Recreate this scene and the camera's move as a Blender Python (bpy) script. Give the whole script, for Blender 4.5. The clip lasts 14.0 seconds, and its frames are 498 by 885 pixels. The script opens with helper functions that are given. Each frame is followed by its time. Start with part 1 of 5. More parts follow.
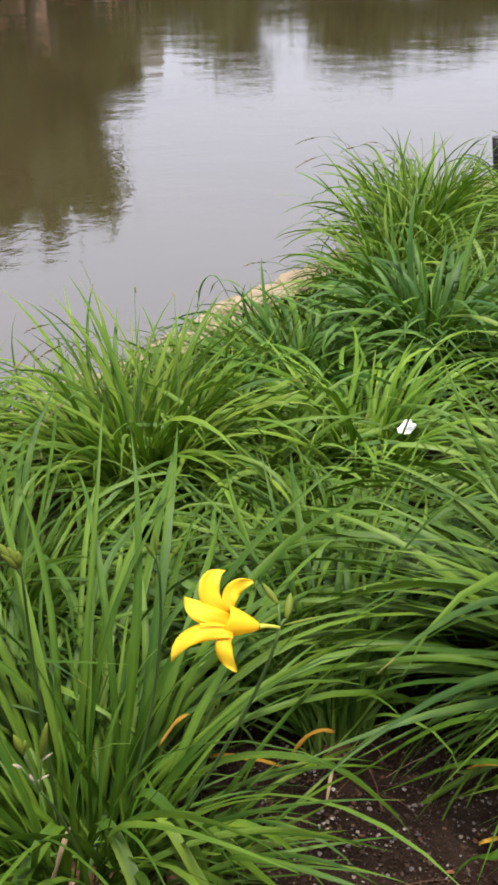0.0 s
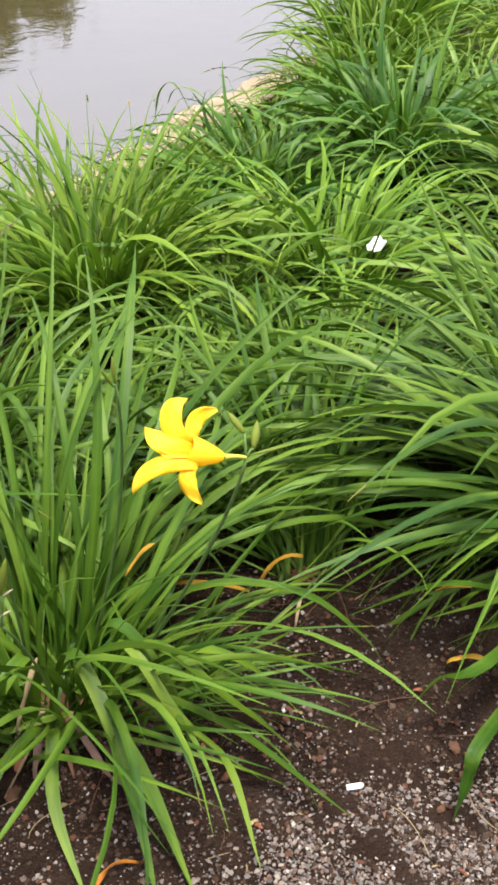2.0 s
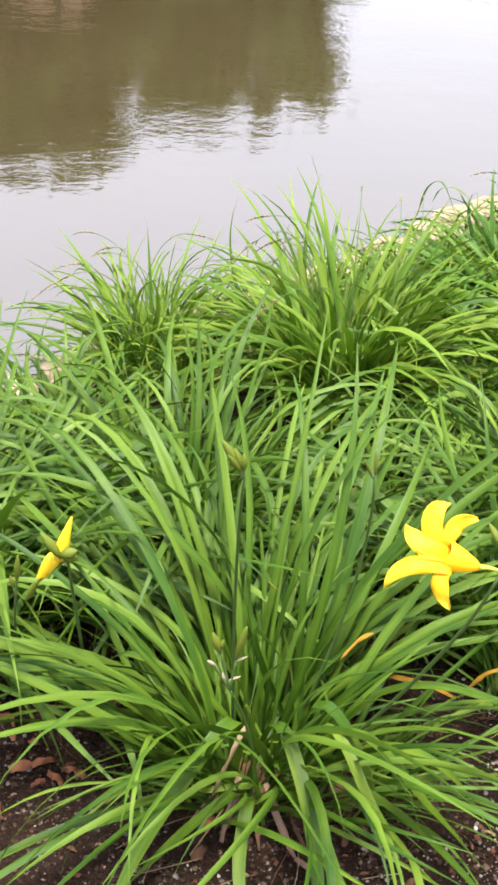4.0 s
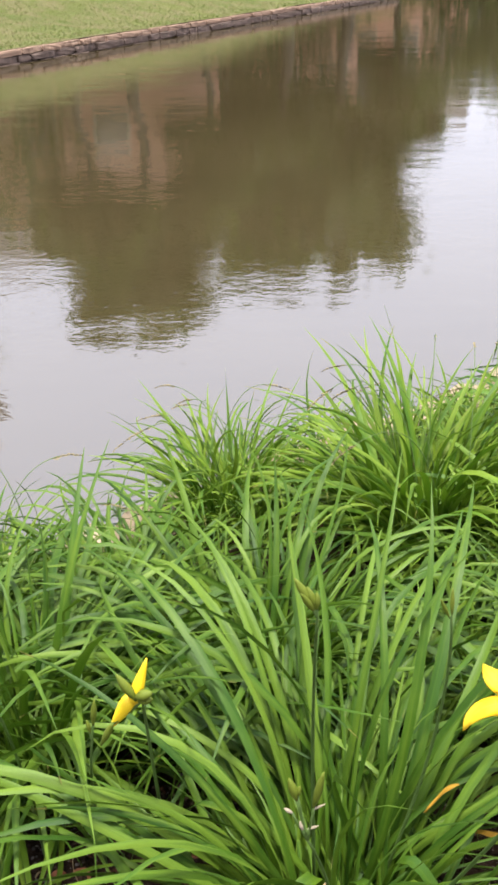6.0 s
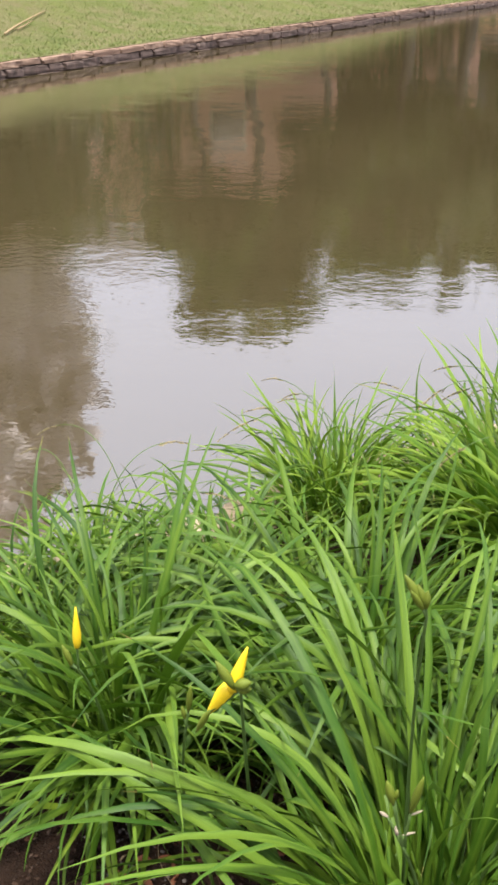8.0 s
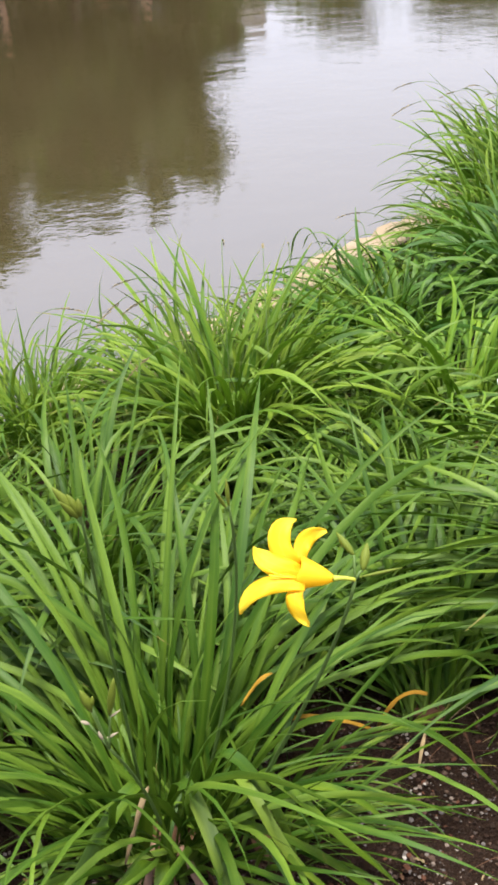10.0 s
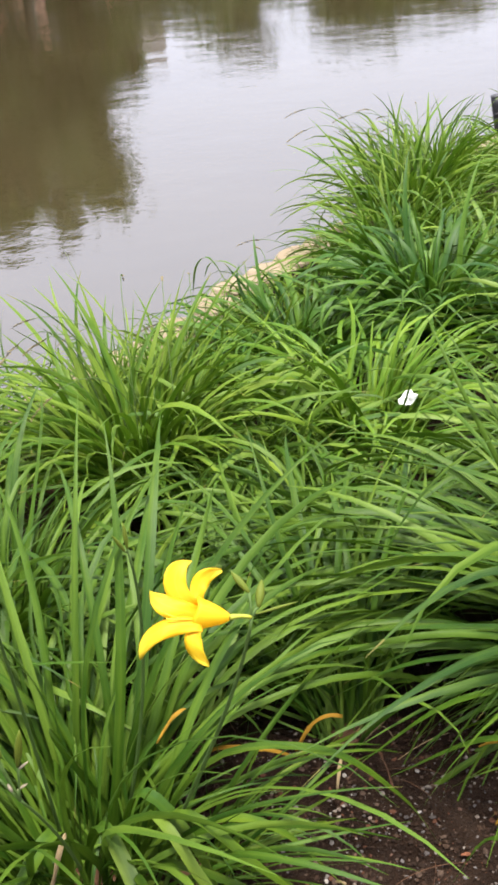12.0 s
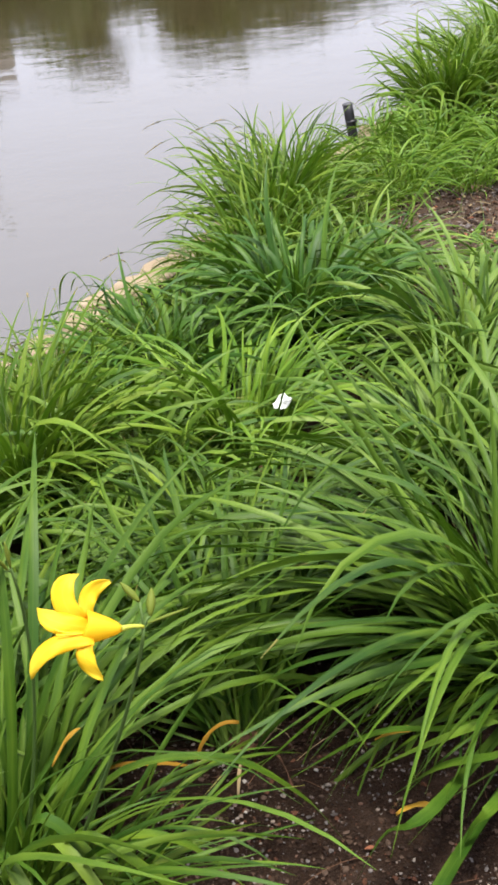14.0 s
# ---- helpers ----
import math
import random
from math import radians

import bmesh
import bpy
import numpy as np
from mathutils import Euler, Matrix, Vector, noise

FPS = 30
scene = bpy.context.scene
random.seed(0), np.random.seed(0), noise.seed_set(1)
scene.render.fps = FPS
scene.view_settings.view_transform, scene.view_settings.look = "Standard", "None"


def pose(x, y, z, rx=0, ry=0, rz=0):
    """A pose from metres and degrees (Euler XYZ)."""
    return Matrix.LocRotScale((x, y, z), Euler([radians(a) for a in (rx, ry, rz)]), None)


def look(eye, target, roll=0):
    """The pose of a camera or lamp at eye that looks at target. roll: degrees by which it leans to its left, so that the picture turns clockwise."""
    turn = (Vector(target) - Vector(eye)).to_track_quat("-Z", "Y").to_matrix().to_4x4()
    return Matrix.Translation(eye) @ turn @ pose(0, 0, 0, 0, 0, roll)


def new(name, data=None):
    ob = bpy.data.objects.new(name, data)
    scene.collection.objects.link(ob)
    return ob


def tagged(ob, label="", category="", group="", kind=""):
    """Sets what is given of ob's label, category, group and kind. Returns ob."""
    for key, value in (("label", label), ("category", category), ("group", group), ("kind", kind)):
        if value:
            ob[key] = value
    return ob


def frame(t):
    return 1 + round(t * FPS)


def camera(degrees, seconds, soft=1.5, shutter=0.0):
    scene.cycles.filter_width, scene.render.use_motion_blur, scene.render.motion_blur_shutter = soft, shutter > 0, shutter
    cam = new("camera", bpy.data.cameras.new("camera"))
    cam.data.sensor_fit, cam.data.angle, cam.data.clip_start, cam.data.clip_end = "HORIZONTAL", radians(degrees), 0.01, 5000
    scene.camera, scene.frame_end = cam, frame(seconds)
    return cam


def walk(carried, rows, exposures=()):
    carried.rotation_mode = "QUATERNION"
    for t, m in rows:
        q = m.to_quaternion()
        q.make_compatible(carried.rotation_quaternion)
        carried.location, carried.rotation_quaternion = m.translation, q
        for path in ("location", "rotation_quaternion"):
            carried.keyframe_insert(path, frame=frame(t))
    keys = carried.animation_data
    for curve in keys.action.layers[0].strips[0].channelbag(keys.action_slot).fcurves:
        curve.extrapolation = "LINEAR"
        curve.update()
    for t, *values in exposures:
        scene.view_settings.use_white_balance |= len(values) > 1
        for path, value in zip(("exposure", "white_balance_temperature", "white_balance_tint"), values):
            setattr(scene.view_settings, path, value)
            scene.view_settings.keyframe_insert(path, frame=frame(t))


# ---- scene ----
cam = camera(26.0, 14.0, soft=3.1)
PATH = [
    (0, (0.017, -0.055, 1.211), (0.176, 1.710, 0.284), -0.11),
    (0.5, (0.024, -0.047, 1.210), (0.197, 1.722, 0.292), -0.13),
    (1, (0.036, -0.040, 1.208), (0.239, 1.744, 0.326), -3.27),
    (1.3, (0.030, -0.021, 1.200), (0.310, 1.763, 0.340), -2.32),
    (1.5, (0.031, -0.002, 1.180), (0.281, 1.668, 0.109), -1.31),
    (2, (0.025, 0.003, 1.177), (0.227, 1.586, -0.027), 0.17),
    (2.5, (0.027, 0.005, 1.178), (0.183, 1.559, -0.072), -0.03),
    (3, (0.002, 0.009, 1.181), (-0.003, 1.589, -0.046), 0.56),
    (3.5, (-0.024, -0.003, 1.194), (-0.152, 1.621, 0.033), 1.09),
    (3.7, (-0.043, -0.006, 1.202), (-0.187, 1.632, 0.065), 2.45),
    (5.8, (-0.027, -0.029, 1.204), (-0.328, 1.762, 0.366), -1.28),
    (6, (-0.029, -0.026, 1.198), (-0.358, 1.756, 0.350), -0.96),
    (6.5, (-0.042, -0.016, 1.184), (-0.449, 1.747, 0.331), 0.14),
    (7, (-0.047, -0.013, 1.187), (-0.535, 1.730, 0.335), -0.11),
    (7.2, (-0.048, -0.010, 1.183), (-0.571, 1.730, 0.349), -0.45),
    (9.3, (-0.033, -0.021, 1.175), (-0.363, 1.708, 0.225), -0.79),
    (9.5, (0.007, -0.020, 1.176), (-0.207, 1.717, 0.207), -3.17),
    (10, (0.054, -0.009, 1.158), (0.010, 1.736, 0.183), -3.93),
    (10.5, (0.080, -0.021, 1.170), (0.125, 1.713, 0.174), -4.41),
    (11, (0.090, -0.034, 1.190), (0.154, 1.701, 0.198), -4.89),
    (11.5, (0.082, -0.029, 1.192), (0.183, 1.728, 0.242), -4.00),
    (12, (0.087, -0.017, 1.184), (0.187, 1.738, 0.231), -4.92),
    (12.5, (0.086, -0.006, 1.168), (0.267, 1.793, 0.313), -5.82),
    (13, (0.070, -0.011, 1.174), (0.321, 1.768, 0.295), -3.55),
    (13.5, (0.082, -0.016, 1.171), (0.384, 1.724, 0.231), -4.42),
    (14, (0.080, -0.013, 1.172), (0.412, 1.717, 0.224), -4.81),
]
EXPOSURES = [(0.0, 1.22), (1.0, 1.32), (1.5, 1.4), (2.0, 1.7), (3.0, 1.97), (3.7, 1.97), (5.8, 1.71), (7.2, 1.68), (9.5, 1.6), (11.0, 1.54), (12.5, 1.56), (14.0, 1.42)]


def rows_of(path):
    return [(t, look(eye, target, roll)) for t, eye, target, roll in path]


walk(cam, rows_of(PATH), EXPOSURES)

# ---- world, light ----
world = bpy.data.worlds.new("overcast_sky")
scene.world = world
world.use_nodes = True
wn, wl = world.node_tree.nodes, world.node_tree.links
wn.clear()
sky = wn.new("ShaderNodeTexSky")
sky.sky_type, sky.sun_disc = "NISHITA", False
sky.sun_elevation, sky.sun_rotation = radians(82), radians(210)
sky.air_density, sky.dust_density = 1.0, 4.0
pale = wn.new("ShaderNodeHueSaturation")
pale.inputs["Saturation"].default_value = 0.10
cloud = wn.new("ShaderNodeMix")
cloud.data_type = "RGBA"
cloud.inputs["Factor"].default_value = 0.65
cloud.inputs["B"].default_value = (7.5, 7.7, 9.4, 1)
back = wn.new("ShaderNodeBackground")
back.inputs["Strength"].default_value = 0.088
wout = wn.new("ShaderNodeOutputWorld")
wl.new(sky.outputs[0], pale.inputs["Color"])
wl.new(pale.outputs[0], cloud.inputs["A"])
wl.new(cloud.outputs["Result"], back.inputs["Color"])
wl.new(back.outputs[0], wout.inputs[0])

sun = new("sun", bpy.data.lights.new("sun", "SUN"))
sun.data.energy, sun.data.angle, sun.data.color = 3.0, radians(16), (1.0, 0.95, 0.86)
sun.matrix_world = pose(0, 0, 30, 8, 0, 30)


# ---- materials ----
class Nodes:
    """A short hand for building one node material."""

    def __init__(self, name):
        self.mat = bpy.data.materials.new(name)
        self.mat.use_nodes = True
        self.tree = self.mat.node_tree
        self.bsdf = self.tree.nodes["Principled BSDF"]
        self.out = self.tree.nodes["Material Output"]

    def add(self, kind, **values):
        node = self.tree.nodes.new("ShaderNode" + kind)
        for key, value in values.items():
            node.inputs[key.replace("_", " ")].default_value = value
        return node

    def link(self, a, b):
        self.tree.links.new(a, b)

    def noise(self, scale, detail=4.0, rough=0.6, vector=None):
        node = self.add("TexNoise", Scale=scale, Detail=detail, Roughness=rough)
        if vector:
            self.link(vector, node.inputs["Vector"])
        return node.outputs["Fac"]

    def ramp(self, fac, *stops):
        node = self.add("ValToRGB")
        ramp = node.color_ramp
        while len(ramp.elements) < len(stops):
            ramp.elements.new(0.5)
        for element, (place, colour) in zip(ramp.elements, stops):
            element.position, element.color = place, (*colour, 1)
        self.link(fac, node.inputs["Fac"])
        return node.outputs["Color"]

    def mix(self, fac, a, b, blend="MIX"):
        node = self.tree.nodes.new("ShaderNodeMix")
        node.data_type, node.blend_type = "RGBA", blend
        for value, socket in ((fac, node.inputs["Factor"]), (a, node.inputs["A"]), (b, node.inputs["B"])):
            if hasattr(value, "is_linked"):
                self.link(value, socket)
            else:
                socket.default_value = value if isinstance(value, float) else (*value, 1)
        return node.outputs["Result"]

    def maths(self, op, a, b=0.0):
        node = self.tree.nodes.new("ShaderNodeMath")
        node.operation = op
        for value, socket in ((a, node.inputs[0]), (b, node.inputs[1])):
            if hasattr(value, "is_linked"):
                self.link(value, socket)
            else:
                socket.default_value = value
        return node.outputs[0]

    def coords(self, which="Object"):
        return self.add("TexCoord").outputs[which]

    def world_place(self):
        return self.add("NewGeometry").outputs["Position"]

    def random(self):
        return self.add("ObjectInfo").outputs["Random"]

    def island(self):
        return self.add("NewGeometry").outputs["Random Per Island"]

    def bump(self, height, strength, distance):
        node = self.add("Bump", Strength=strength, Distance=distance)
        self.link(height, node.inputs["Height"])
        self.link(node.outputs[0], self.bsdf.inputs["Normal"])
        return node.outputs[0]

    def colour(self, socket):
        self.link(socket, self.bsdf.inputs["Base Color"])

    def rough(self, value, specular=0.5):
        self.bsdf.inputs["Roughness"].default_value = value
        self.bsdf.inputs["Specular IOR Level"].default_value = specular


def leaf_material(name, dark, mid, light, translucent=0.13, gloss=0.46, brown=0.96, shine=0.20):
    m = Nodes(name)
    uv = m.add("SeparateXYZ")
    place_uv = m.coords("UV")
    m.link(place_uv, uv.inputs[0])
    along, across = uv.outputs["X"], uv.outputs["Y"]
    rnd = m.maths("FRACT", m.maths("ADD", m.random(), m.island()))
    base = m.ramp(rnd, (0.0, dark), (0.45, mid), (1.0, light))
    place = m.world_place()
    patch = m.noise(14.0, 3.0, 0.6, place)
    base = m.mix(m.maths("MULTIPLY", m.ramp(patch, (0.45, (0, 0, 0)), (0.75, (1, 1, 1))), 0.45), base, light)
    # uneven streaks that run along the blade
    streak_map = m.add("Mapping", Scale=(5.0, 26.0, 1.0))
    m.link(place_uv, streak_map.inputs["Vector"])
    shift = m.add("CombineXYZ")
    m.link(m.maths("MULTIPLY", rnd, 90.0), shift.inputs["X"])
    m.link(shift.outputs[0], streak_map.inputs["Location"])
    streak = m.noise(1.0, 3.0, 0.6, streak_map.outputs[0])
    base = m.mix(m.maths("MULTIPLY", m.ramp(streak, (0.40, (1, 1, 1)), (0.62, (0, 0, 0))), 0.34), base, tuple(0.5 * c for c in dark))
    # tone that changes slowly from the foot to the tip, its own way on each leaf
    slow_map = m.add("Mapping", Scale=(3.2, 0.9, 1.0))
    m.link(place_uv, slow_map.inputs["Vector"])
    slow_shift = m.add("CombineXYZ")
    m.link(m.maths("MULTIPLY", rnd, 53.0), slow_shift.inputs["Y"])
    m.link(slow_shift.outputs[0], slow_map.inputs["Location"])
    slow = m.noise(1.0, 2.0, 0.5, slow_map.outputs[0])
    base = m.mix(m.maths("MULTIPLY", m.ramp(slow, (0.52, (0, 0, 0)), (0.70, (1, 1, 1))), 0.50), base, (1.05 * light[0], 0.98 * light[1], 0.8 * light[2]))
    base = m.mix(m.maths("MULTIPLY", m.ramp(slow, (0.32, (1, 1, 1)), (0.48, (0, 0, 0))), 0.50), base, (0.8 * dark[0], dark[1], 1.6 * dark[2]))
    rib = m.ramp(m.maths("ABSOLUTE", m.maths("SUBTRACT", across, 0.5)), (0.0, (1, 1, 1)), (0.09, (0, 0, 0)))
    base = m.mix(m.maths("MULTIPLY", rib, 0.16), base, light)
    # pale sheath at the foot, dry tip on some
    foot = m.ramp(along, (0.0, (1, 1, 1)), (0.16, (0, 0, 0)))
    base = m.mix(m.maths("MULTIPLY", foot, 0.16), base, (0.22, 0.27, 0.09))
    edge = m.maths("ADD", m.maths("MULTIPLY", rnd, 0.16), brown - 0.005)
    tip = m.maths("GREATER_THAN", along, edge)
    base = m.mix(m.maths("MULTIPLY", tip, 0.6), base, (0.17, 0.13, 0.03))
    m.colour(base)
    m.rough(gloss, shine)
    m.bump(m.maths("ADD", streak, m.maths("MULTIPLY", patch, 2.0)), 0.25, 0.0015)
    trans = m.add("BsdfTranslucent")
    tint = m.mix(0.5, base, (0.12, 0.27, 0.010))
    m.link(tint, trans.inputs["Color"])
    both = m.add("MixShader", Fac=translucent)
    m.link(m.bsdf.outputs[0], both.inputs[1])
    m.link(trans.outputs[0], both.inputs[2])
    m.link(both.outputs[0], m.out.inputs["Surface"])
    return m.mat


LILY = leaf_material("lily_leaf", (0.0176, 0.051, 0.0036), (0.0458, 0.103, 0.0065), (0.1109, 0.183, 0.0188))
LOW = leaf_material("low_lily_leaf", (0.0246, 0.0616, 0.0036), (0.0598, 0.1144, 0.0057), (0.1302, 0.1936, 0.0173))
DEEP = leaf_material("deep_green_leaf", (0.0166, 0.057, 0.0052), (0.0368, 0.0994, 0.0083), (0.092, 0.1748, 0.0181))
BRIGHT = leaf_material("fresh_green_leaf", (0.0432, 0.1098, 0.0059), (0.0828, 0.171, 0.0089), (0.1575, 0.2475, 0.0221))
PALE = leaf_material("pale_green_leaf", (0.034, 0.084, 0.008), (0.074, 0.145, 0.014), (0.150, 0.228, 0.034))
LAWN_BLADE = leaf_material("lawn_grass_blade", (0.085, 0.120, 0.024), (0.125, 0.155, 0.036), (0.20, 0.21, 0.07))
GRASS = leaf_material("bank_grass_leaf", (0.0342, 0.0882, 0.0059), (0.0792, 0.1566, 0.0089), (0.171, 0.2475, 0.0266), 0.18, 0.48, 0.93)


def dry_material(name, dark, light):
    m = Nodes(name)
    fac = m.noise(40.0, 5.0, 0.65)
    m.colour(m.mix(m.random(), m.ramp(fac, (0.3, dark), (0.7, light)), light))
    m.rough(0.7, 0.25)
    m.bump(fac, 0.4, 0.002)
    return m.mat


ORANGE = dry_material("withered_orange_leaf", (0.27, 0.125, 0.012), (0.48, 0.27, 0.026))
STRAW = dry_material("dry_straw", (0.10, 0.07, 0.034), (0.26, 0.19, 0.10))
REDLEAF = dry_material("reddish_dead_leaf", (0.10, 0.03, 0.014), (0.22, 0.085, 0.04))
PINKISH = dry_material("pinkish_dry_leaf", (0.11, 0.058, 0.040), (0.24, 0.145, 0.10))
AMBER = dry_material("amber_dead_leaf", (0.15, 0.045, 0.006), (0.34, 0.130, 0.012))
RUSSET = dry_material("russet_dead_leaf", (0.040, 0.017, 0.009), (0.095, 0.045, 0.022))


def soil_material():
    m = Nodes("damp_soil")
    place = m.world_place()
    coarse, fine = m.noise(7.0, 5.0, 0.6, place), m.noise(150.0, 6.0, 0.7, place)
    base = m.ramp(coarse, (0.3, (0.011, 0.0065, 0.0045)), (0.5, (0.028, 0.0165, 0.0115)), (0.75, (0.064, 0.041, 0.029)))
    base = m.mix(m.ramp(fine, (0.45, (0, 0, 0)), (0.75, (1, 1, 1))), base, (0.044, 0.024, 0.014))
    # a dry, trodden patch near the stone edge
    dry = m.add("VectorMath")
    dry.operation = "DISTANCE"
    m.link(place, dry.inputs[0])
    dry.inputs[1].default_value = (1.50, 3.28, 0.0)
    ragged = m.maths("ADD", dry.outputs["Value"], m.maths("MULTIPLY", m.maths("SUBTRACT", coarse, 0.5), 0.9))
    base = m.mix(m.ramp(ragged, (0.35, (0.8, 0.8, 0.8)), (0.75, (0, 0, 0))), base, (0.115, 0.080, 0.056))
    grit = m.add("TexVoronoi", Scale=260.0)
    m.link(place, grit.inputs["Vector"])
    specks = m.ramp(grit.outputs["Distance"], (0.16, (1, 1, 1)), (0.3, (0, 0, 0)))
    m.colour(m.mix(m.maths("MULTIPLY", specks, 0.18), base, (0.17, 0.13, 0.10)))
    m.rough(0.9, 0.06)
    m.bump(m.maths("ADD", fine, m.maths("MULTIPLY", grit.outputs["Distance"], 0.6)), 1.0, 0.014)
    return m.mat


def lawn_material():
    m = Nodes("mown_lawn")
    place = m.world_place()
    big, mid, fine = m.noise(0.5, 4.0, 0.6, place), m.noise(1.8, 6.0, 0.7, place), m.noise(45.0, 4.0, 0.7, place)
    base = m.ramp(big, (0.3, (0.075, 0.092, 0.022)), (0.7, (0.125, 0.128, 0.038)))
    base = m.mix(m.ramp(mid, (0.42, (0, 0, 0)), (0.58, (1, 1, 1))), base, (0.150, 0.125, 0.062))
    m.colour(m.mix(m.maths("MULTIPLY", fine, 0.5), base, (0.075, 0.105, 0.018)))
    m.rough(0.9, 0.2)
    m.bump(m.maths("ADD", fine, mid), 0.9, 0.05)
    return m.mat


def stone_material(name, dark, mid, light, wet=False):
    m = Nodes(name)
    place = m.world_place()
    grain, stain = m.noise(70.0, 6.0, 0.7, place), m.noise(9.0, 5.0, 0.6, place)
    base = m.mix(m.random(), m.ramp(stain, (0.3, dark), (0.5, mid), (0.75, light)), mid)
    base = m.mix(m.maths("MULTIPLY", grain, 0.35), base, dark)
    m.colour(base)
    m.rough(0.85, 0.3)
    m.bump(m.maths("ADD", grain, stain), 0.6, 0.012)
    return m.mat


SOIL, LAWN = soil_material(), lawn_material()
LIMESTONE = stone_material("tan_limestone", (0.11, 0.082, 0.052), (0.285, 0.222, 0.148), (0.42, 0.345, 0.25))
DARKSTONE = stone_material("weathered_stone", (0.025, 0.018, 0.015), (0.105, 0.072, 0.058), (0.25, 0.185, 0.155))
TOPSTONE = stone_material("reddish_tan_stone", (0.075, 0.045, 0.032), (0.24, 0.155, 0.108), (0.42, 0.31, 0.225))
FOOTING = stone_material("wet_dark_footing", (0.014, 0.012, 0.010), (0.03, 0.025, 0.02), (0.05, 0.04, 0.03))


def water_material():
    m = Nodes("murky_water")
    place = m.world_place()
    mapped = m.add("Mapping", Rotation=(0, 0, radians(-14)), Scale=(0.85, 1.0, 1.0))
    m.link(place, mapped.inputs["Vector"])
    swell = m.noise(1.9, 2.0, 0.5, mapped.outputs[0])
    ripple = m.noise(21.0, 2.5, 0.55, mapped.outputs[0])
    reach = m.tree.nodes.new("ShaderNodeVectorMath")
    reach.operation = "DOT_PRODUCT"
    m.link(place, reach.inputs[0])
    reach.inputs[1].default_value = (-0.7695, 0.6386, 0.0)
    # still water under the near bank, a light breeze farther out
    breeze = m.ramp(m.maths("MULTIPLY", m.maths("SUBTRACT", reach.outputs["Value"], 1.868), 0.1), (0.08, (0.12, 0.12, 0.12)), (0.20, (1, 1, 1)))
    calm = m.maths("MULTIPLY", breeze, m.ramp(m.noise(0.5, 2.0, 0.5, place), (0.36, (0.35, 0.35, 0.35)), (0.60, (1, 1, 1))))
    silt = m.noise(0.6, 3.0, 0.6, place)
    m.colour(m.ramp(silt, (0.3, (0.037, 0.028, 0.013)), (0.7, (0.047, 0.036, 0.017))))
    m.rough(0.03, 0.5)
    m.bsdf.inputs["IOR"].default_value = 2.6
    waves = m.maths("ADD", m.maths("MULTIPLY", swell, 0.9), m.maths("MULTIPLY", ripple, m.maths("MULTIPLY", calm, 0.30)))
    m.bump(waves, 0.20, 0.02)
    return m.mat


WATER = water_material()


def plain_material(name, colour, rough=0.5, spread=0.25, scale=60.0, bump=0.2, metal=0.0, glow=0.0):
    m = Nodes(name)
    fac = m.noise(scale, 5.0, 0.65)
    m.colour(m.ramp(fac, (0.25, tuple(c * (1 - spread) for c in colour)), (0.75, tuple(min(1, c * (1 + spread)) for c in colour))))
    m.rough(rough, 0.4)
    m.bsdf.inputs["Metallic"].default_value = metal
    m.bump(fac, bump, 0.002)
    return m.mat


def petal_material():
    m = Nodes("yellow_petal")
    uv = m.add("SeparateXYZ")
    m.link(m.coords("UV"), uv.inputs[0])
    along, across = uv.outputs["X"], uv.outputs["Y"]
    base = m.ramp(along, (0.0, (0.86, 0.54, 0.02)), (0.25, (0.87, 0.58, 0.018)), (0.6, (0.87, 0.63, 0.022)), (1.0, (0.88, 0.68, 0.05)))
    vein = m.maths("SINE", m.maths("MULTIPLY", across, 48.0))
    rib = m.maths("LESS_THAN", m.maths("ABSOLUTE", m.maths("SUBTRACT", across, 0.5)), 0.03)
    base = m.mix(m.maths("MULTIPLY", m.maths("ADD", vein, 1.0), 0.06), base, (0.80, 0.50, 0.012))
    base = m.mix(m.maths("MULTIPLY", rib, 0.18), base, (0.90, 0.70, 0.10))
    m.colour(base)
    m.rough(0.5, 0.3)
    m.bump(m.maths("ADD", m.maths("MULTIPLY", vein, 0.12), m.noise(120.0, 3.0, 0.6)), 0.2, 0.0012)
    trans = m.add("BsdfTranslucent")
    m.link(base, trans.inputs["Color"])
    both = m.add("MixShader", Fac=0.5)
    m.link(m.bsdf.outputs[0], both.inputs[1])
    m.link(trans.outputs[0], both.inputs[2])
    m.link(both.outputs[0], m.out.inputs["Surface"])
    return m.mat


PETAL = petal_material()
STALK = plain_material("green_stalk", (0.065, 0.115, 0.022), 0.6)
BUD = plain_material("yellow_green_bud", (0.088, 0.116, 0.004), 0.7, 0.35, 50)
BUD_NECK = plain_material("yellow_flower_neck", (0.30, 0.32, 0.03), 0.5, 0.2, 60)
BUD_YELLOW = plain_material("spent_yellow_bloom", (0.82, 0.57, 0.015), 0.5, 0.18, 40)
WHITE_SCRAP = plain_material("white_paper", (0.84, 0.83, 0.82), 0.8, 0.08, 60)
STUB = plain_material("pale_withered_stub", (0.30, 0.25, 0.17), 0.8, 0.25, 90)
ASH = plain_material("burnt_tip", (0.35, 0.31, 0.27), 0.9, 0.5, 400)
BLACK = plain_material("black_plastic", (0.010, 0.010, 0.012), 0.42, 0.4, 30)
CUT = plain_material("scuffed_plastic_rim", (0.05, 0.05, 0.055), 0.6, 0.4, 60)
SEED = plain_material("grass_seed_head", (0.16, 0.13, 0.06), 0.8, 0.3, 120)
BARK = plain_material("grey_brown_bark", (0.10, 0.08, 0.06), 0.9, 0.4, 6, 0.8)
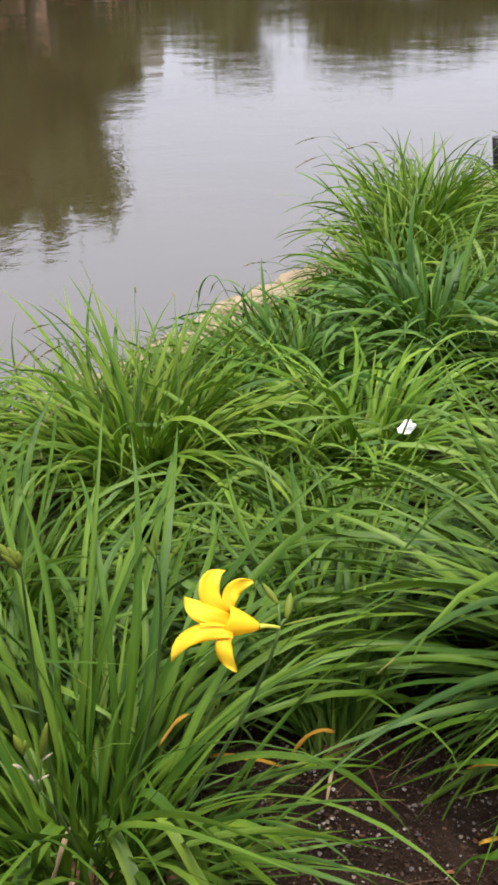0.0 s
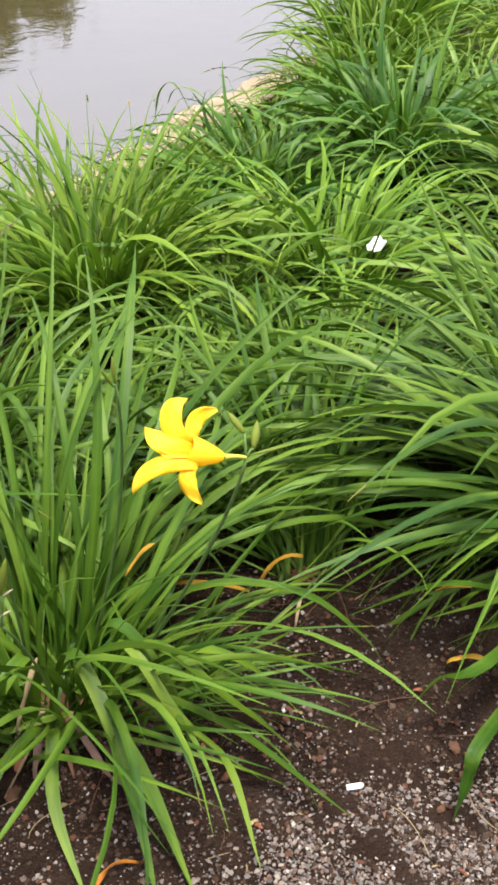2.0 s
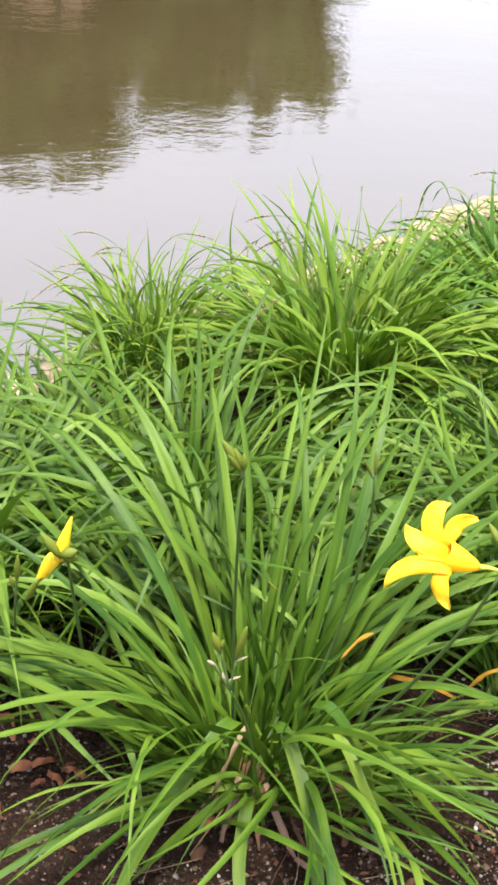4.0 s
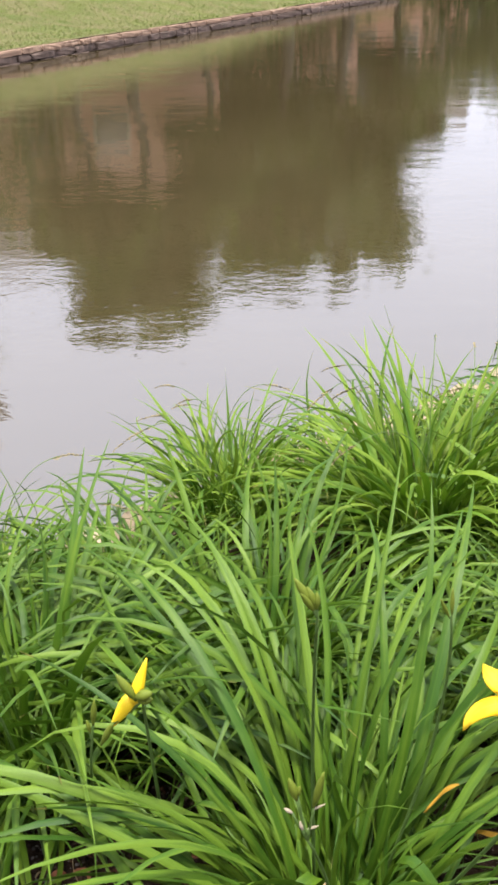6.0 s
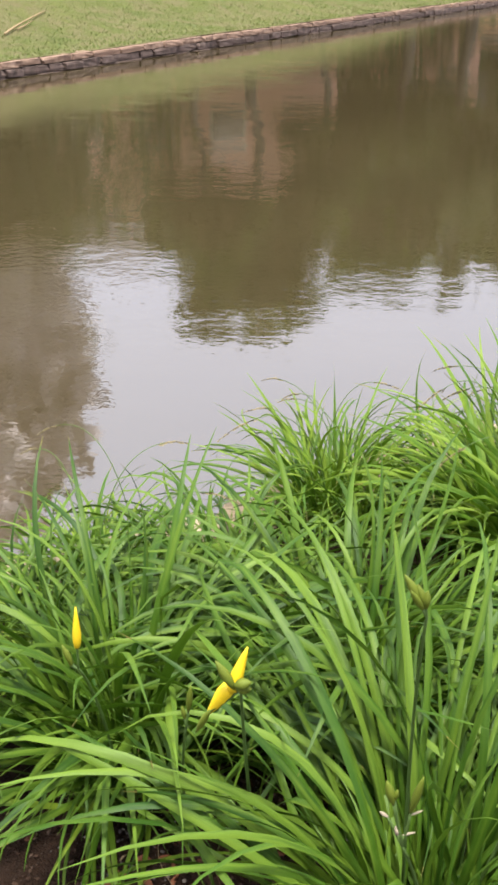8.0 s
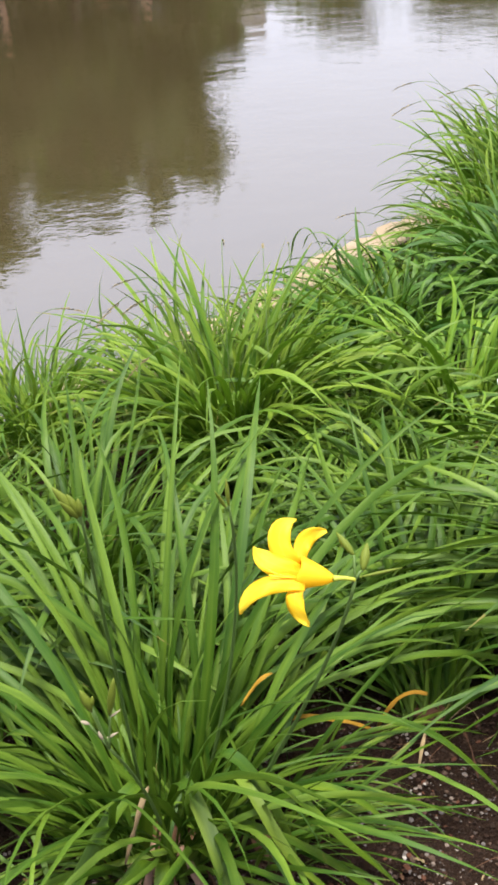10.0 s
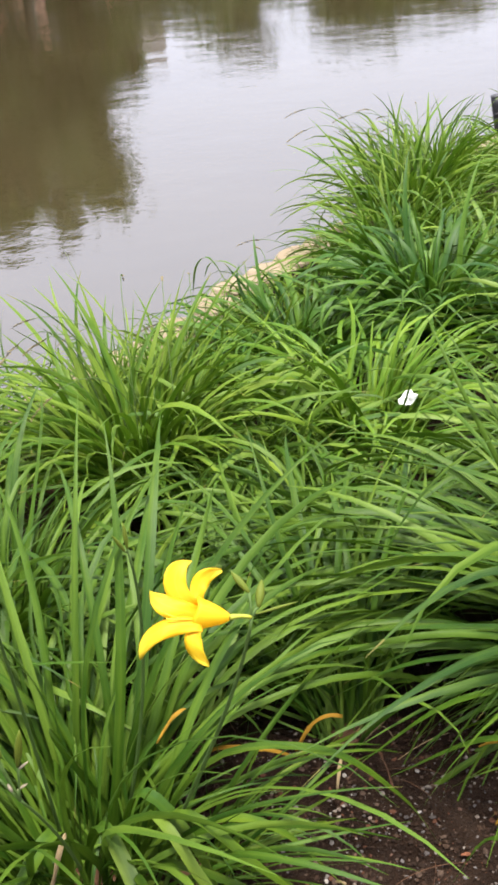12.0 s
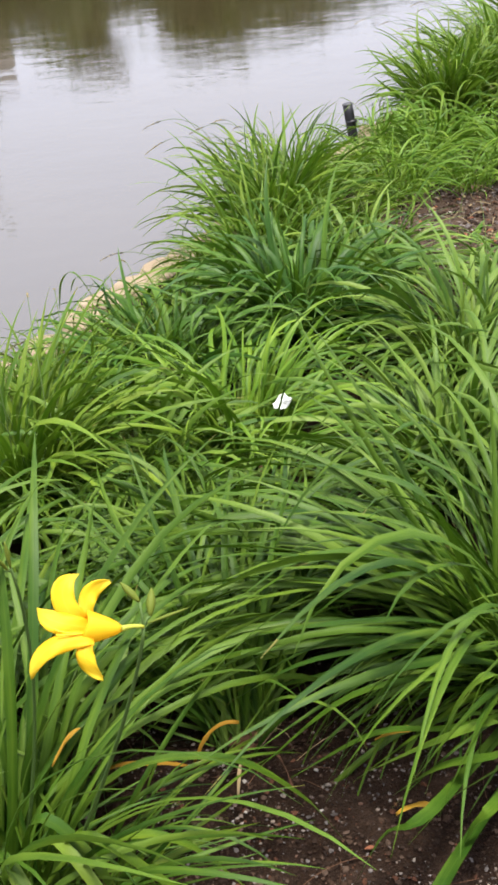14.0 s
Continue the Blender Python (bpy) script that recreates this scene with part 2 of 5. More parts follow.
CROWN_GREEN = leaf_material("tree_leaf", (0.036, 0.047, 0.018), (0.060, 0.067, 0.027), (0.095, 0.098, 0.042), 0.25, 0.6, shine=0.15)
CROWN_GREY = plain_material("bare_twigs", (0.62, 0.56, 0.54), 0.9, 0.4, 3)
BRICK = plain_material("pale_pink_brick", (0.74, 0.43, 0.35), 0.85, 0.35, 1.2)
ROOF = plain_material("grey_shingle", (0.09, 0.08, 0.075), 0.85, 0.3, 4)
PAINT = plain_material("white_window_paint", (0.52, 0.45, 0.40), 0.8, 0.06, 10)
GLASS = plain_material("dark_window_glass", (0.22, 0.20, 0.185), 0.7, 0.1, 2, 0.0)


def pebble_material():
    m = Nodes("mixed_pebbles")
    tone = m.ramp(m.island(), (0.0, (0.042, 0.034, 0.031)), (0.16, (0.125, 0.108, 0.100)), (0.32, (0.075, 0.052, 0.040)), (0.45, (0.165, 0.125, 0.100)), (0.58, (0.095, 0.082, 0.077)), (0.71, (0.125, 0.062, 0.038)), (0.76, (0.155, 0.128, 0.110)), (0.87, (0.215, 0.180, 0.150)), (0.965, (0.33, 0.30, 0.27)))
    tone.node.color_ramp.interpolation = "CONSTANT"
    m.colour(m.mix(m.maths("MULTIPLY", m.noise(900.0, 3.0, 0.6, m.world_place()), 0.5), tone, (0.09, 0.075, 0.065)))
    m.rough(0.8, 0.2)
    m.bump(m.noise(500.0, 3.0, 0.6, m.world_place()), 0.4, 0.001)
    return m.mat


PEBBLE = pebble_material()


def crumb_material():
    m = Nodes("soil_crumbs")
    tone = m.ramp(m.island(), (0.0, (0.014, 0.008, 0.005)), (0.35, (0.030, 0.016, 0.010)), (0.6, (0.046, 0.027, 0.017)), (0.8, (0.085, 0.056, 0.040)), (0.92, (0.090, 0.036, 0.020)))
    tone.node.color_ramp.interpolation = "CONSTANT"
    fleck = m.noise(700.0, 4.0, 0.7, m.world_place())
    m.colour(m.mix(m.maths("MULTIPLY", fleck, 0.6), tone, (0.030, 0.018, 0.012)))
    m.rough(0.85, 0.12)
    m.bump(fleck, 0.6, 0.001)
    return m.mat


CRUMB = crumb_material()


# ---- helpers of this scene ----
def part(name, bm, material, parent=None, label="", m=None):
    mesh = bpy.data.meshes.new(name)
    bm.to_mesh(mesh)
    bm.free()
    mesh.polygons.foreach_set("use_smooth", [True] * len(mesh.polygons))
    mesh.materials.append(material)
    return place_part(name, mesh, parent, label, m)


def place_part(name, mesh, parent=None, label="", m=None):
    ob = new(name, mesh)
    ob.parent = parent
    if m is not None:
        ob.matrix_basis = m
    if label:
        ob["label"] = label
    return ob


def mesh_of(name, verts, faces, material, smooth=True, uvs=None):
    mesh = bpy.data.meshes.new(name)
    mesh.from_pydata(verts, [], faces)
    if uvs is not None:
        layer = mesh.uv_layers.new(name="UVMap")
        loops = np.empty(len(mesh.loops), dtype=np.int32)
        mesh.loops.foreach_get("vertex_index", loops)
        layer.data.foreach_set("uv", np.asarray(uvs, dtype=np.float32)[loops].ravel())
    mesh.polygons.foreach_set("use_smooth", [smooth] * len(mesh.polygons))
    for mat in material if isinstance(material, (list, tuple)) else [material]:
        mesh.materials.append(mat)
    mesh.update()
    return mesh


def tube(points, radii, sides=7):
    """A bmesh tube along points."""
    bm = bmesh.new()
    rings = []
    for i, p in enumerate(points):
        p = Vector(p)
        ahead = (Vector(points[min(i + 1, len(points) - 1)]) - Vector(points[max(i - 1, 0)])).normalized()
        side = ahead.cross(Vector((0.31, 0.87, 0.38))).normalized()
        up = side.cross(ahead)
        rings.append([bm.verts.new(p + radii[i] * (math.cos(a) * side + math.sin(a) * up)) for a in (2 * math.pi * k / sides for k in range(sides))])
    for a, b in zip(rings, rings[1:]):
        for k in range(sides):
            bm.faces.new((a[k], a[(k + 1) % sides], b[(k + 1) % sides], b[k]))
    bm.faces.new(rings[0][::-1])
    bm.faces.new(rings[-1])
    return bm


def curve_points(a, b, c, n=10):
    """Points of a quadratic curve from a over b to c."""
    a, b, c = Vector(a), Vector(b), Vector(c)
    return [(1 - t) ** 2 * a + 2 * t * (1 - t) * b + t * t * c for t in (k / (n - 1) for k in range(n))]


# ---- the ground, one sheet round the pond ----
WATER_Z = -0.40
ALONG = Vector((0.6386, 0.7695, 0))      # the near wall runs this way
TO_WATER = Vector((-0.7695, 0.6386, 0))
FOOT = Vector((0.0, 2.925, 0))           # a place on the near wall's water edge
FAR_FOOT = Vector((-6.183, 15.5, 0))
FAR_ALONG = Vector((0.2578, 0.9662, 0))
FAR_OUT = Vector((-0.9662, 0.2578, 0))
LAWN_Z = -0.20


def near(s, off=0.0, z=0.0):
    """A place s metres along the near wall and off metres from its water edge to the land side."""
    p = FOOT + float(s) * ALONG - off * TO_WATER
    return Vector((p.x, p.y, z))


def bend(s):
    """Farther along, the far bank swings away from the straight line."""
    u = min(1.0, max(0.0, (float(s) - 17.5) / 5.0))
    return 2.4 * u * u * (3 - 2 * u)


def far(s, off=0.0, z=0.0):
    p = FAR_FOOT + float(s) * FAR_ALONG + (off + bend(s)) * FAR_OUT
    return Vector((p.x, p.y, z))


def soil_height(x, y):
    return 0.014 * noise.noise((x * 2.3, y * 2.3, 0)) + 0.008 * noise.noise((x * 9, y * 9, 3)) + 0.003 * noise.noise((x * 31, y * 31, 7))


def ground():
    outline = []                          # place, outward direction, side
    near_s = [-20, -16, -12, -9, -7, -5, -4, -3.5] + list(np.arange(-3.0, 6.01, 0.08)) + [6.4, 7, 8, 10, 13, 17, 22, 30, 40, 52, 65, 74]
    outline += [(near(s, 0.15), -TO_WATER, 0) for s in near_s]
    end_a, end_b = near(74, 0.15), far(46, 0.12)
    outline += [(end_a.lerp(end_b, t), Vector((0.0, 1.0, 0)), 1) for t in (0.1, 0.25, 0.4, 0.55, 0.7, 0.85, 0.95)]
    outline += [(far(s, 0.12), FAR_OUT, 1) for s in list(np.arange(46, -8, -1.0)) + [-12, -17, -22, -26]]
    offs = [0.0, 0.0, 0.0] + list(np.arange(0.06, 3.6, 0.06)) + [4, 5, 6.5, 9, 12, 16, 22, 32, 60, 150, 500, 2200]
    centre = Vector((8, 30, 0))
    verts, faces, kinds, n = [], [], [], len(outline)
    for row, off in enumerate(float(o) for o in offs):
        for p, out, side in outline:
            if row == 0:
                q = p.lerp(centre, 0.04)
                verts.append((q.x, q.y, -1.3))
                continue
            q = p + off * out
            if off > 20:                  # far out the sheet widens to all sides
                q = p + off * (0.25 * out + 0.75 * (p - centre).normalized())
            if row == 1:
                z = -1.3
            elif side == 0:
                z = soil_height(q.x, q.y) if off < 5 else 0.0
            else:
                rise = min(1.0, off / 9.0)
                z = LAWN_Z + 2.3 * rise * rise * (3 - 2 * rise) + 0.03 * noise.noise((q.x * 0.7, q.y * 0.7, 0))
            verts.append((q.x, q.y, z))
    for row in range(len(offs) - 1):
        for k in range(n):
            a, b = row * n + k, row * n + (k + 1) % n
            faces.append((a, a + n, b + n, b))
            kinds.append(outline[k][2] if row > 1 else 0)
    faces.append(tuple(range(n)))
    kinds.append(0)
    mesh = mesh_of("ground", verts, faces, [SOIL, LAWN])
    mesh.polygons.foreach_set("material_index", kinds)
    ob = new("ground", mesh)
    return tagged(ob, "dark damp garden soil turning to lawn across the pond", "ground", kind="structure")


ground()
mesh = mesh_of("water", [(-70, -40, WATER_Z), (90, -40, WATER_Z), (90, 75, WATER_Z), (-70, 75, WATER_Z)], [(0, 1, 2, 3)], WATER)
tagged(new("water", mesh), "murky brown pond water mirroring trees and a grey sky", "water", kind="structure")
# ---- leaves ----
def blade_mesh(name, material, e0, e1, bend, width, twist=0.0, sway=0.0, fold=0.0, segs=11, taper=0.55, keel=0.34):
    """A strap leaf one metre long that grows from the origin along +x, with its angle over the ground going from e0 to e1 degrees."""
    verts, uvs, faces = [], [], []
    p, step = Vector((0, 0, 0)), 1.0 / segs
    for i in range(segs + 1):
        t = i / segs
        e = radians(e0 + (e1 - e0) * t ** bend)
        if fold and t > fold:
            e -= radians(62) * min(1.0, (t - fold) * 5)
        ahead = Vector((math.cos(e), math.sin(sway * t * 1.6) * 0.35, math.sin(e))).normalized()
        side = Vector((0, 1, 0)) - ahead * ahead.y
        side.normalize()
        up = ahead.cross(side) * -1
        roll = twist * t + 0.38 * math.sin(8.0 * t + 5.0 * sway) * t
        side, up = math.cos(roll) * side + math.sin(roll) * up, math.cos(roll) * up - math.sin(roll) * side
        w = width * 0.5 * (0.72 + 0.28 * min(1, t * 3)) * (1 - max(0.0, (t - taper) / (1 - taper)) ** 1.7) + 0.0004
        lift = keel * w * (1.25 - 0.6 * t)
        for k, across in ((-1, 0.0), (0, 0.5), (1, 1.0)):
            verts.append(p + k * w * side + (lift if k else 0.0) * up)
            uvs.append((t, across))
        p = p + ahead * step
    for i in range(segs):
        for k in (0, 1):
            a = i * 3 + k
            faces.append((a, a + 1, a + 4, a + 3))
    mesh = mesh_of(name, verts, faces, material, True, uvs)
    LEAF_DATA[mesh.name] = (np.array(verts), np.array(uvs))
    return mesh


LEAF_DATA = {}
STRIP = np.array([(i * 3 + k, i * 3 + k + 1, i * 3 + k + 4, i * 3 + k + 3) for i in range(11) for k in (0, 1)])
rng = random.Random(11)


def blade_set(material, width, n, wild=1.0, droop=0.0, low=None, tips=(-72, 22)):
    """Blades by bearing: upright, arching over, and low ones that reach the ground."""
    sets = {"up": [], "arch": [], "low": []}
    for k in range(n):
        tw = lambda: rng.uniform(-1.1, 1.1) * wild
        sets["up"].append(blade_mesh("leaf", material, rng.uniform(72, 87) - droop * 0.2, rng.uniform(*tips) - droop, rng.uniform(1.2, 2.2), width * rng.uniform(0.85, 1.15), tw(), rng.uniform(-1, 1), rng.choice((0,) * 15 + (0.74,))))
        sets["arch"].append(blade_mesh("leaf", material, rng.uniform(60, 78), rng.uniform(-62, -18) - droop * 0.8, rng.uniform(0.95, 1.5), width * rng.uniform(0.9, 1.2), tw(), rng.uniform(-1, 1), rng.choice((0,) * 12 + (0.62, 0.74))))
        sets["low"].append(blade_mesh("leaf", low or material, rng.uniform(38, 58), rng.uniform(-52, -26), rng.uniform(0.8, 1.2), width * rng.uniform(0.9, 1.2), tw(), rng.uniform(-1, 1)))
    return sets


LILY_SET = blade_set(LILY, 0.0205, 18, low=LOW, tips=(-72, 14))
SOFT_SET = blade_set(LILY, 0.0185, 18, 1.2, 16)
DEEP_SET = blade_set(DEEP, 0.032, 14)
BROAD_SET = blade_set(PALE, 0.029, 16, 1.2, 14)
BRIGHT_SET = blade_set(BRIGHT, 0.029, 12, 1.0, 6, tips=(-66, 2))
GRASS_SET = blade_set(GRASS, 0.0155, 18, 1.6, tips=(-66, 38))


def clump(x, y, n, length, blades, label, name="daylily", mix=(0.45, 0.35, 0.2), lean=0.0, lean_by=0.0, spread=0.06, seed=1, aim=None, group="", wide=1.0, more=1.0, avoid=None):
    """A tuft of strap leaves about (x, y). mix: shares of upright, arching and low leaves; lean: the bearing, in degrees, towards which
    it leans by lean_by; aim: (bearing, half width) of the fan when the leaves do not go all round."""
    r = random.Random(seed)
    z = soil_height(x, y)
    root = new(name)
    root.matrix_basis = pose(x, y, z)
    tagged(root, label, "plant", group)
    base = bmesh.new()
    bmesh.ops.create_icosphere(base, subdivisions=2, radius=1.0)
    for v in base.verts:
        v.co = Vector((v.co.x * spread * 0.7, v.co.y * spread * 0.7, v.co.z * 0.014 - 0.008)) * (1 + 0.3 * noise.noise(v.co * 3 + Vector((seed, 0, 0))))
    part("crown", base, RUSSET, root)
    rest_v, rest_f, rest_uv, count = [], [], [], 0
    outer = n + int(n * more)
    for k in range(outer + int(n * 0.7)):
        u = r.random()
        kind = "up" if u < mix[0] else "arch" if u < mix[0] + mix[1] else "low"
        az = r.uniform(0, 360) if aim is None or r.random() < 0.15 else r.gauss(aim[0], aim[1])
        while avoid and kind != "up" and abs((az - avoid[0] + 180) % 360 - 180) < avoid[1]:
            az = r.uniform(0, 360)
        size = length * r.uniform(0.62, 1.14) * {"up": 1.0, "arch": 1.02, "low": 0.78}[kind]
        if k >= outer:                    # short leaves that fill the heart of the clump
            size *= r.uniform(0.35, 0.7)
        rad = spread * math.sqrt(r.random())
        if kind == "up":
            rad *= 0.8
        off = r.gauss(az, 45)
        m = pose(rad * math.cos(radians(off)), rad * math.sin(radians(off)), -0.004, 0, 0, az)
        if lean_by:
            turn = Vector((-math.sin(radians(lean)), math.cos(radians(lean)), 0))
            m = Matrix.Translation(m.translation) @ Matrix.Rotation(radians(lean_by * r.uniform(0.4, 1.4)), 4, turn) @ Matrix.Rotation(radians(az), 4, "Z")
        m = m @ pose(0, 0, 0, r.gauss(0, 20), r.gauss(0, 6), 0) @ Matrix.Diagonal((size, size * wide * r.uniform(0.75, 1.2), size, 1))
        shape = r.choice(blades[kind])
        if not keeps_clear(LEAF_DATA[shape.name][0], m, (x, y, z)):
            continue
        if k < n:
            place_part("leaf", shape, root, "", m)
            continue
        co, uv = LEAF_DATA[shape.name]
        rest_v.append(co @ np.array(m.to_3x3()).T + np.array(m.translation))
        rest_uv.append(uv)
        rest_f.append(STRIP[:] + count)
        count += len(co)
    if rest_v:
        mesh = mesh_of("foliage", np.concatenate(rest_v).tolist(), np.concatenate(rest_f).tolist(), blades["up"][0].materials[0], True, np.concatenate(rest_uv))
        tagged(place_part("foliage", mesh, root), kind="stuff")
    return root


# bare spots in the bed: place, half width, the way that they open to, how far
OPEN = [((-0.471, 1.251, 0.03), 0.008, (0.24, -0.72, 0.65), 0.45), ((-0.399, 1.191, 0.03), 0.012, (0.21, -0.71, 0.68), 0.4), ((-0.447, 0.95, 0.02), 0.034, (0.29, -0.62, 0.73), 0.4), ((-0.377, 1.012, 0.02), 0.010, (0.24, -0.65, 0.72), 0.5), ((1.603, 4.745, 0.09), 0.055, (-0.297, -0.93, 0.215), 1.3), ((1.603, 4.745, 0.16), 0.04, (-0.297, -0.93, 0.2), 1.3), ((-0.022, 1.814, 0.03), 0.014, (0.01, -0.85, 0.53), 0.5), ((0.534, 1.411, 0.03), 0.014, (-0.24, -0.76, 0.61), 0.6), ((0.41, 1.305, 0.03), 0.016, (-0.20, -0.74, 0.64), 0.6),
        ((0.540, 1.973, 0.162), 0.028, (-0.24, -0.86, 0.45), 0.5), ((0.222, 1.175, 0.065), 0.030, (-0.14, -0.72, 0.68), 0.5), ((0.100, 1.155, 0.055), 0.022, (-0.05, -0.73, 0.68), 0.4), ((0.005, 1.055, 0.20), 0.016, (0.0, -0.70, 0.71), 0.4),
        ((0.46, 1.047, 0.11), 0.018, (-0.28, -0.69, 0.67), 0.4), ((0.30, 1.09, 0.0), 0.040, (-0.18, -0.66, 0.73), 0.4), ((0.38, 1.00, 0.0), 0.030, (-0.24, -0.62, 0.75), 0.3)]


def keeps_clear(co, m, root):
    """True when a leaf leaves the front of the scrap and of the bright withered leaves open."""
    world = co @ np.array(m.to_3x3()).T + np.array(m.translation) + np.array(root)
    world = np.concatenate([world, (world[:-3] + world[3:]) / 2])
    if np.any((world[:, 1] < 0.92) & (world[:, 0] > 0.26) & (world[:, 0] < 0.66) & (world[:, 2] < 0.14)):
        return False                      # the trodden soil before the clumps
    if root[0] < 0.1 and np.any((world[:, 1] < 1.10) & (world[:, 0] > 0.32) & (world[:, 2] < 0.45)):
        return False
    for p, wide, way, far_off in OPEN:
        d, way = world - np.array(p), np.array(way)
        along = d @ way
        off = np.linalg.norm(d - along[:, None] * way, axis=1)
        if np.any((off < wide) & (along > -0.01) & (along < far_off)):
            return False
    return True


def strap(parent, width, points, material=LILY):
    """One long leaf of a clump, along a smooth curve through a few points from its foot to its tip."""
    pts = [Vector(p) for p in points]
    ends = [pts[0] * 2 - pts[1]] + pts + [pts[-1] * 2 - pts[-2]]
    line = []
    for a, b, c, d in zip(ends, ends[1:], ends[2:], ends[3:]):
        for k in range(5):
            t = k / 5
            line.append(0.5 * (2 * b + (c - a) * t + (2 * a - 5 * b + 4 * c - d) * t * t + (3 * b - a - 3 * c + d) * t ** 3))
    line.append(pts[-1])
    verts, uvs, faces, last = [], [], [], len(line) - 1
    for i, p in enumerate(line):
        t = i / last
        ahead = (line[min(i + 1, last)] - line[max(i - 1, 0)]).normalized()
        side = ahead.cross(Vector((0.1 * math.sin(width * 9000), 0.2, 1.0))).normalized()
        up = side.cross(ahead)
        w = width * (0.7 + 0.3 * min(1, t * 3)) * (1 - max(0.0, (t - 0.55) / 0.45) ** 1.7) + 0.0004
        for k in (-1, 0, 1):
            verts.append(p + k * w * side + (0.2 * w if k else 0.0) * up - Vector(parent.matrix_basis.translation))
            uvs.append((t, 0.5 + k / 2))
    for i in range(last):
        for k in (0, 1):
            q = i * 3 + k
            faces.append((q, q + 1, q + 4, q + 3))
    place_part("leaf", mesh_of("leaf", verts, faces, material, True, uvs), parent)


# half width, then foot, bends and tip
MAIN_SWEEPS = [
    (0.0125, (-0.14, 0.935, 0), (-0.133, 0.928, 0.17), (-0.215, 0.809, 0.1), (-0.271, 0.691, 0.012)),
    (0.0105, (-0.12, 0.925, 0), (-0.083, 0.929, 0.17), (-0.038, 0.839, 0.16), (-0.01, 0.761, 0.08), (0.009, 0.669, 0.012)),
    (0.008, (-0.09, 0.935, 0), (-0.02, 0.918, 0.19), (0.047, 0.829, 0.15), (0.104, 0.804, 0.08), (0.13, 0.707, 0.012)),
    (0.0095, (-0.11, 0.915, 0), (-0.106, 0.875, 0.09), (-0.107, 0.792, 0.05), (-0.072, 0.688, 0.012)),
    (0.0125, (-0.1, 0.925, 0), (-0.05, 0.863, 0.13), (0.003, 0.789, 0.09), (0.052, 0.679, 0.012)),
    (0.01, (-0.08, 0.945, 0), (0.011, 0.903, 0.2), (0.108, 0.849, 0.15), (0.194, 0.839, 0.05)),
    (0.009, (-0.07, 0.945, 0), (-0.019, 0.879, 0.15), (0.106, 0.85, 0.1), (0.247, 0.758, 0.02)),
    (0.009, (-0.14, 0.925, 0), (-0.125, 0.881, 0.09), (-0.184, 0.826, 0.07), (-0.242, 0.775, 0.03)),
    (0.008, (-0.16, 0.955, 0), (-0.196, 0.943, 0.2), (-0.263, 0.942, 0.25), (-0.303, 0.955, 0.22)),
    (0.0095, (-0.07, 0.955, 0), (0.052, 1.003, 0.17), (0.197, 0.987, 0.19), (0.294, 0.962, 0.12), (0.349, 0.948, 0.03)),
    (0.0095, (-0.08, 0.935, 0), (0.039, 0.951, 0.12), (0.13, 0.926, 0.13), (0.211, 0.901, 0.04)),
    (0.011, (-0.08, 0.935, 0), (-0.032, 0.94, 0.2), (0.032, 0.898, 0.15), (0.064, 0.86, 0.04)),
]
SPILL_SWEEPS = [
    (0.0115, (0.66, 1.12, 0), (0.438, 0.878, 0.13), (0.383, 0.886, 0.1), (0.343, 0.892, 0.02)),
    (0.012, (0.62, 1.02, 0), (0.419, 0.796, 0.1), (0.388, 0.755, 0.07), (0.372, 0.74, 0.01)),
    (0.0105, (0.68, 1.14, 0), (0.573, 0.991, 0.22), (0.518, 0.983, 0.19), (0.466, 0.967, 0.06)),
    (0.012, (0.64, 1.03, 0), (0.527, 0.877, 0.12), (0.49, 0.865, 0.1), (0.465, 0.871, 0.02)),
    (0.011, (0.66, 1.08, 0), (0.562, 0.959, 0.17), (0.473, 0.966, 0.15), (0.401, 1.028, 0.06)),
    (0.011, (0.66, 1.08, 0), (0.556, 0.941, 0.13), (0.484, 0.953, 0.12), (0.431, 0.997, 0.04)),
    (0.0095, (0.71, 1.16, 0), (0.537, 1.054, 0.17), (0.395, 1.052, 0.18), (0.262, 1.062, 0.08)),
    (0.01, (0.71, 1.2, 0), (0.553, 1.102, 0.22), (0.391, 1.095, 0.27), (0.228, 1.173, 0.22)),
    (0.009, (0.71, 1.22, 0), (0.566, 1.142, 0.26), (0.453, 1.146, 0.29), (0.364, 1.152, 0.24)),
    (0.0095, (0.7, 1.24, 0), (0.576, 1.203, 0.34), (0.493, 1.281, 0.38), (0.411, 1.424, 0.34)),
    (0.009, (0.73, 1.14, 0), (0.533, 1.034, 0.1), (0.42, 1.026, 0.13), (0.302, 1.05, 0.06)),
    (0.009, (0.72, 1.22, 0), (0.574, 1.171, 0.3), (0.45, 1.248, 0.34), (0.346, 1.384, 0.27)),
    (0.009, (0.72, 1.19, 0), (0.55, 1.092, 0.19), (0.36, 1.092, 0.22), (0.235, 1.143, 0.13)),
]

LILY_TEXT = "dense daylily clump of long arching green strap leaves"
main = clump(-0.11, 0.985, 225, 0.64, LILY_SET, "large daylily clump with arching strap leaves beside bare soil", mix=(0.36, 0.44, 0.20), spread=0.105, seed=3, more=0.25, avoid=(280, 52), wide=0.8)
clump(0.02, 0.98, 60, 0.45, LILY_SET, "fan of daylily leaves sweeping low over the soil", mix=(0.12, 0.58, 0.30), spread=0.06, seed=31, more=0.2, aim=(-4, 24), wide=0.85)
clump(0.27, 1.20, 100, 0.52, LILY_SET, LILY_TEXT, mix=(0.15, 0.75, 0.10), spread=0.05, seed=4, more=0.0, avoid=(270, 105))
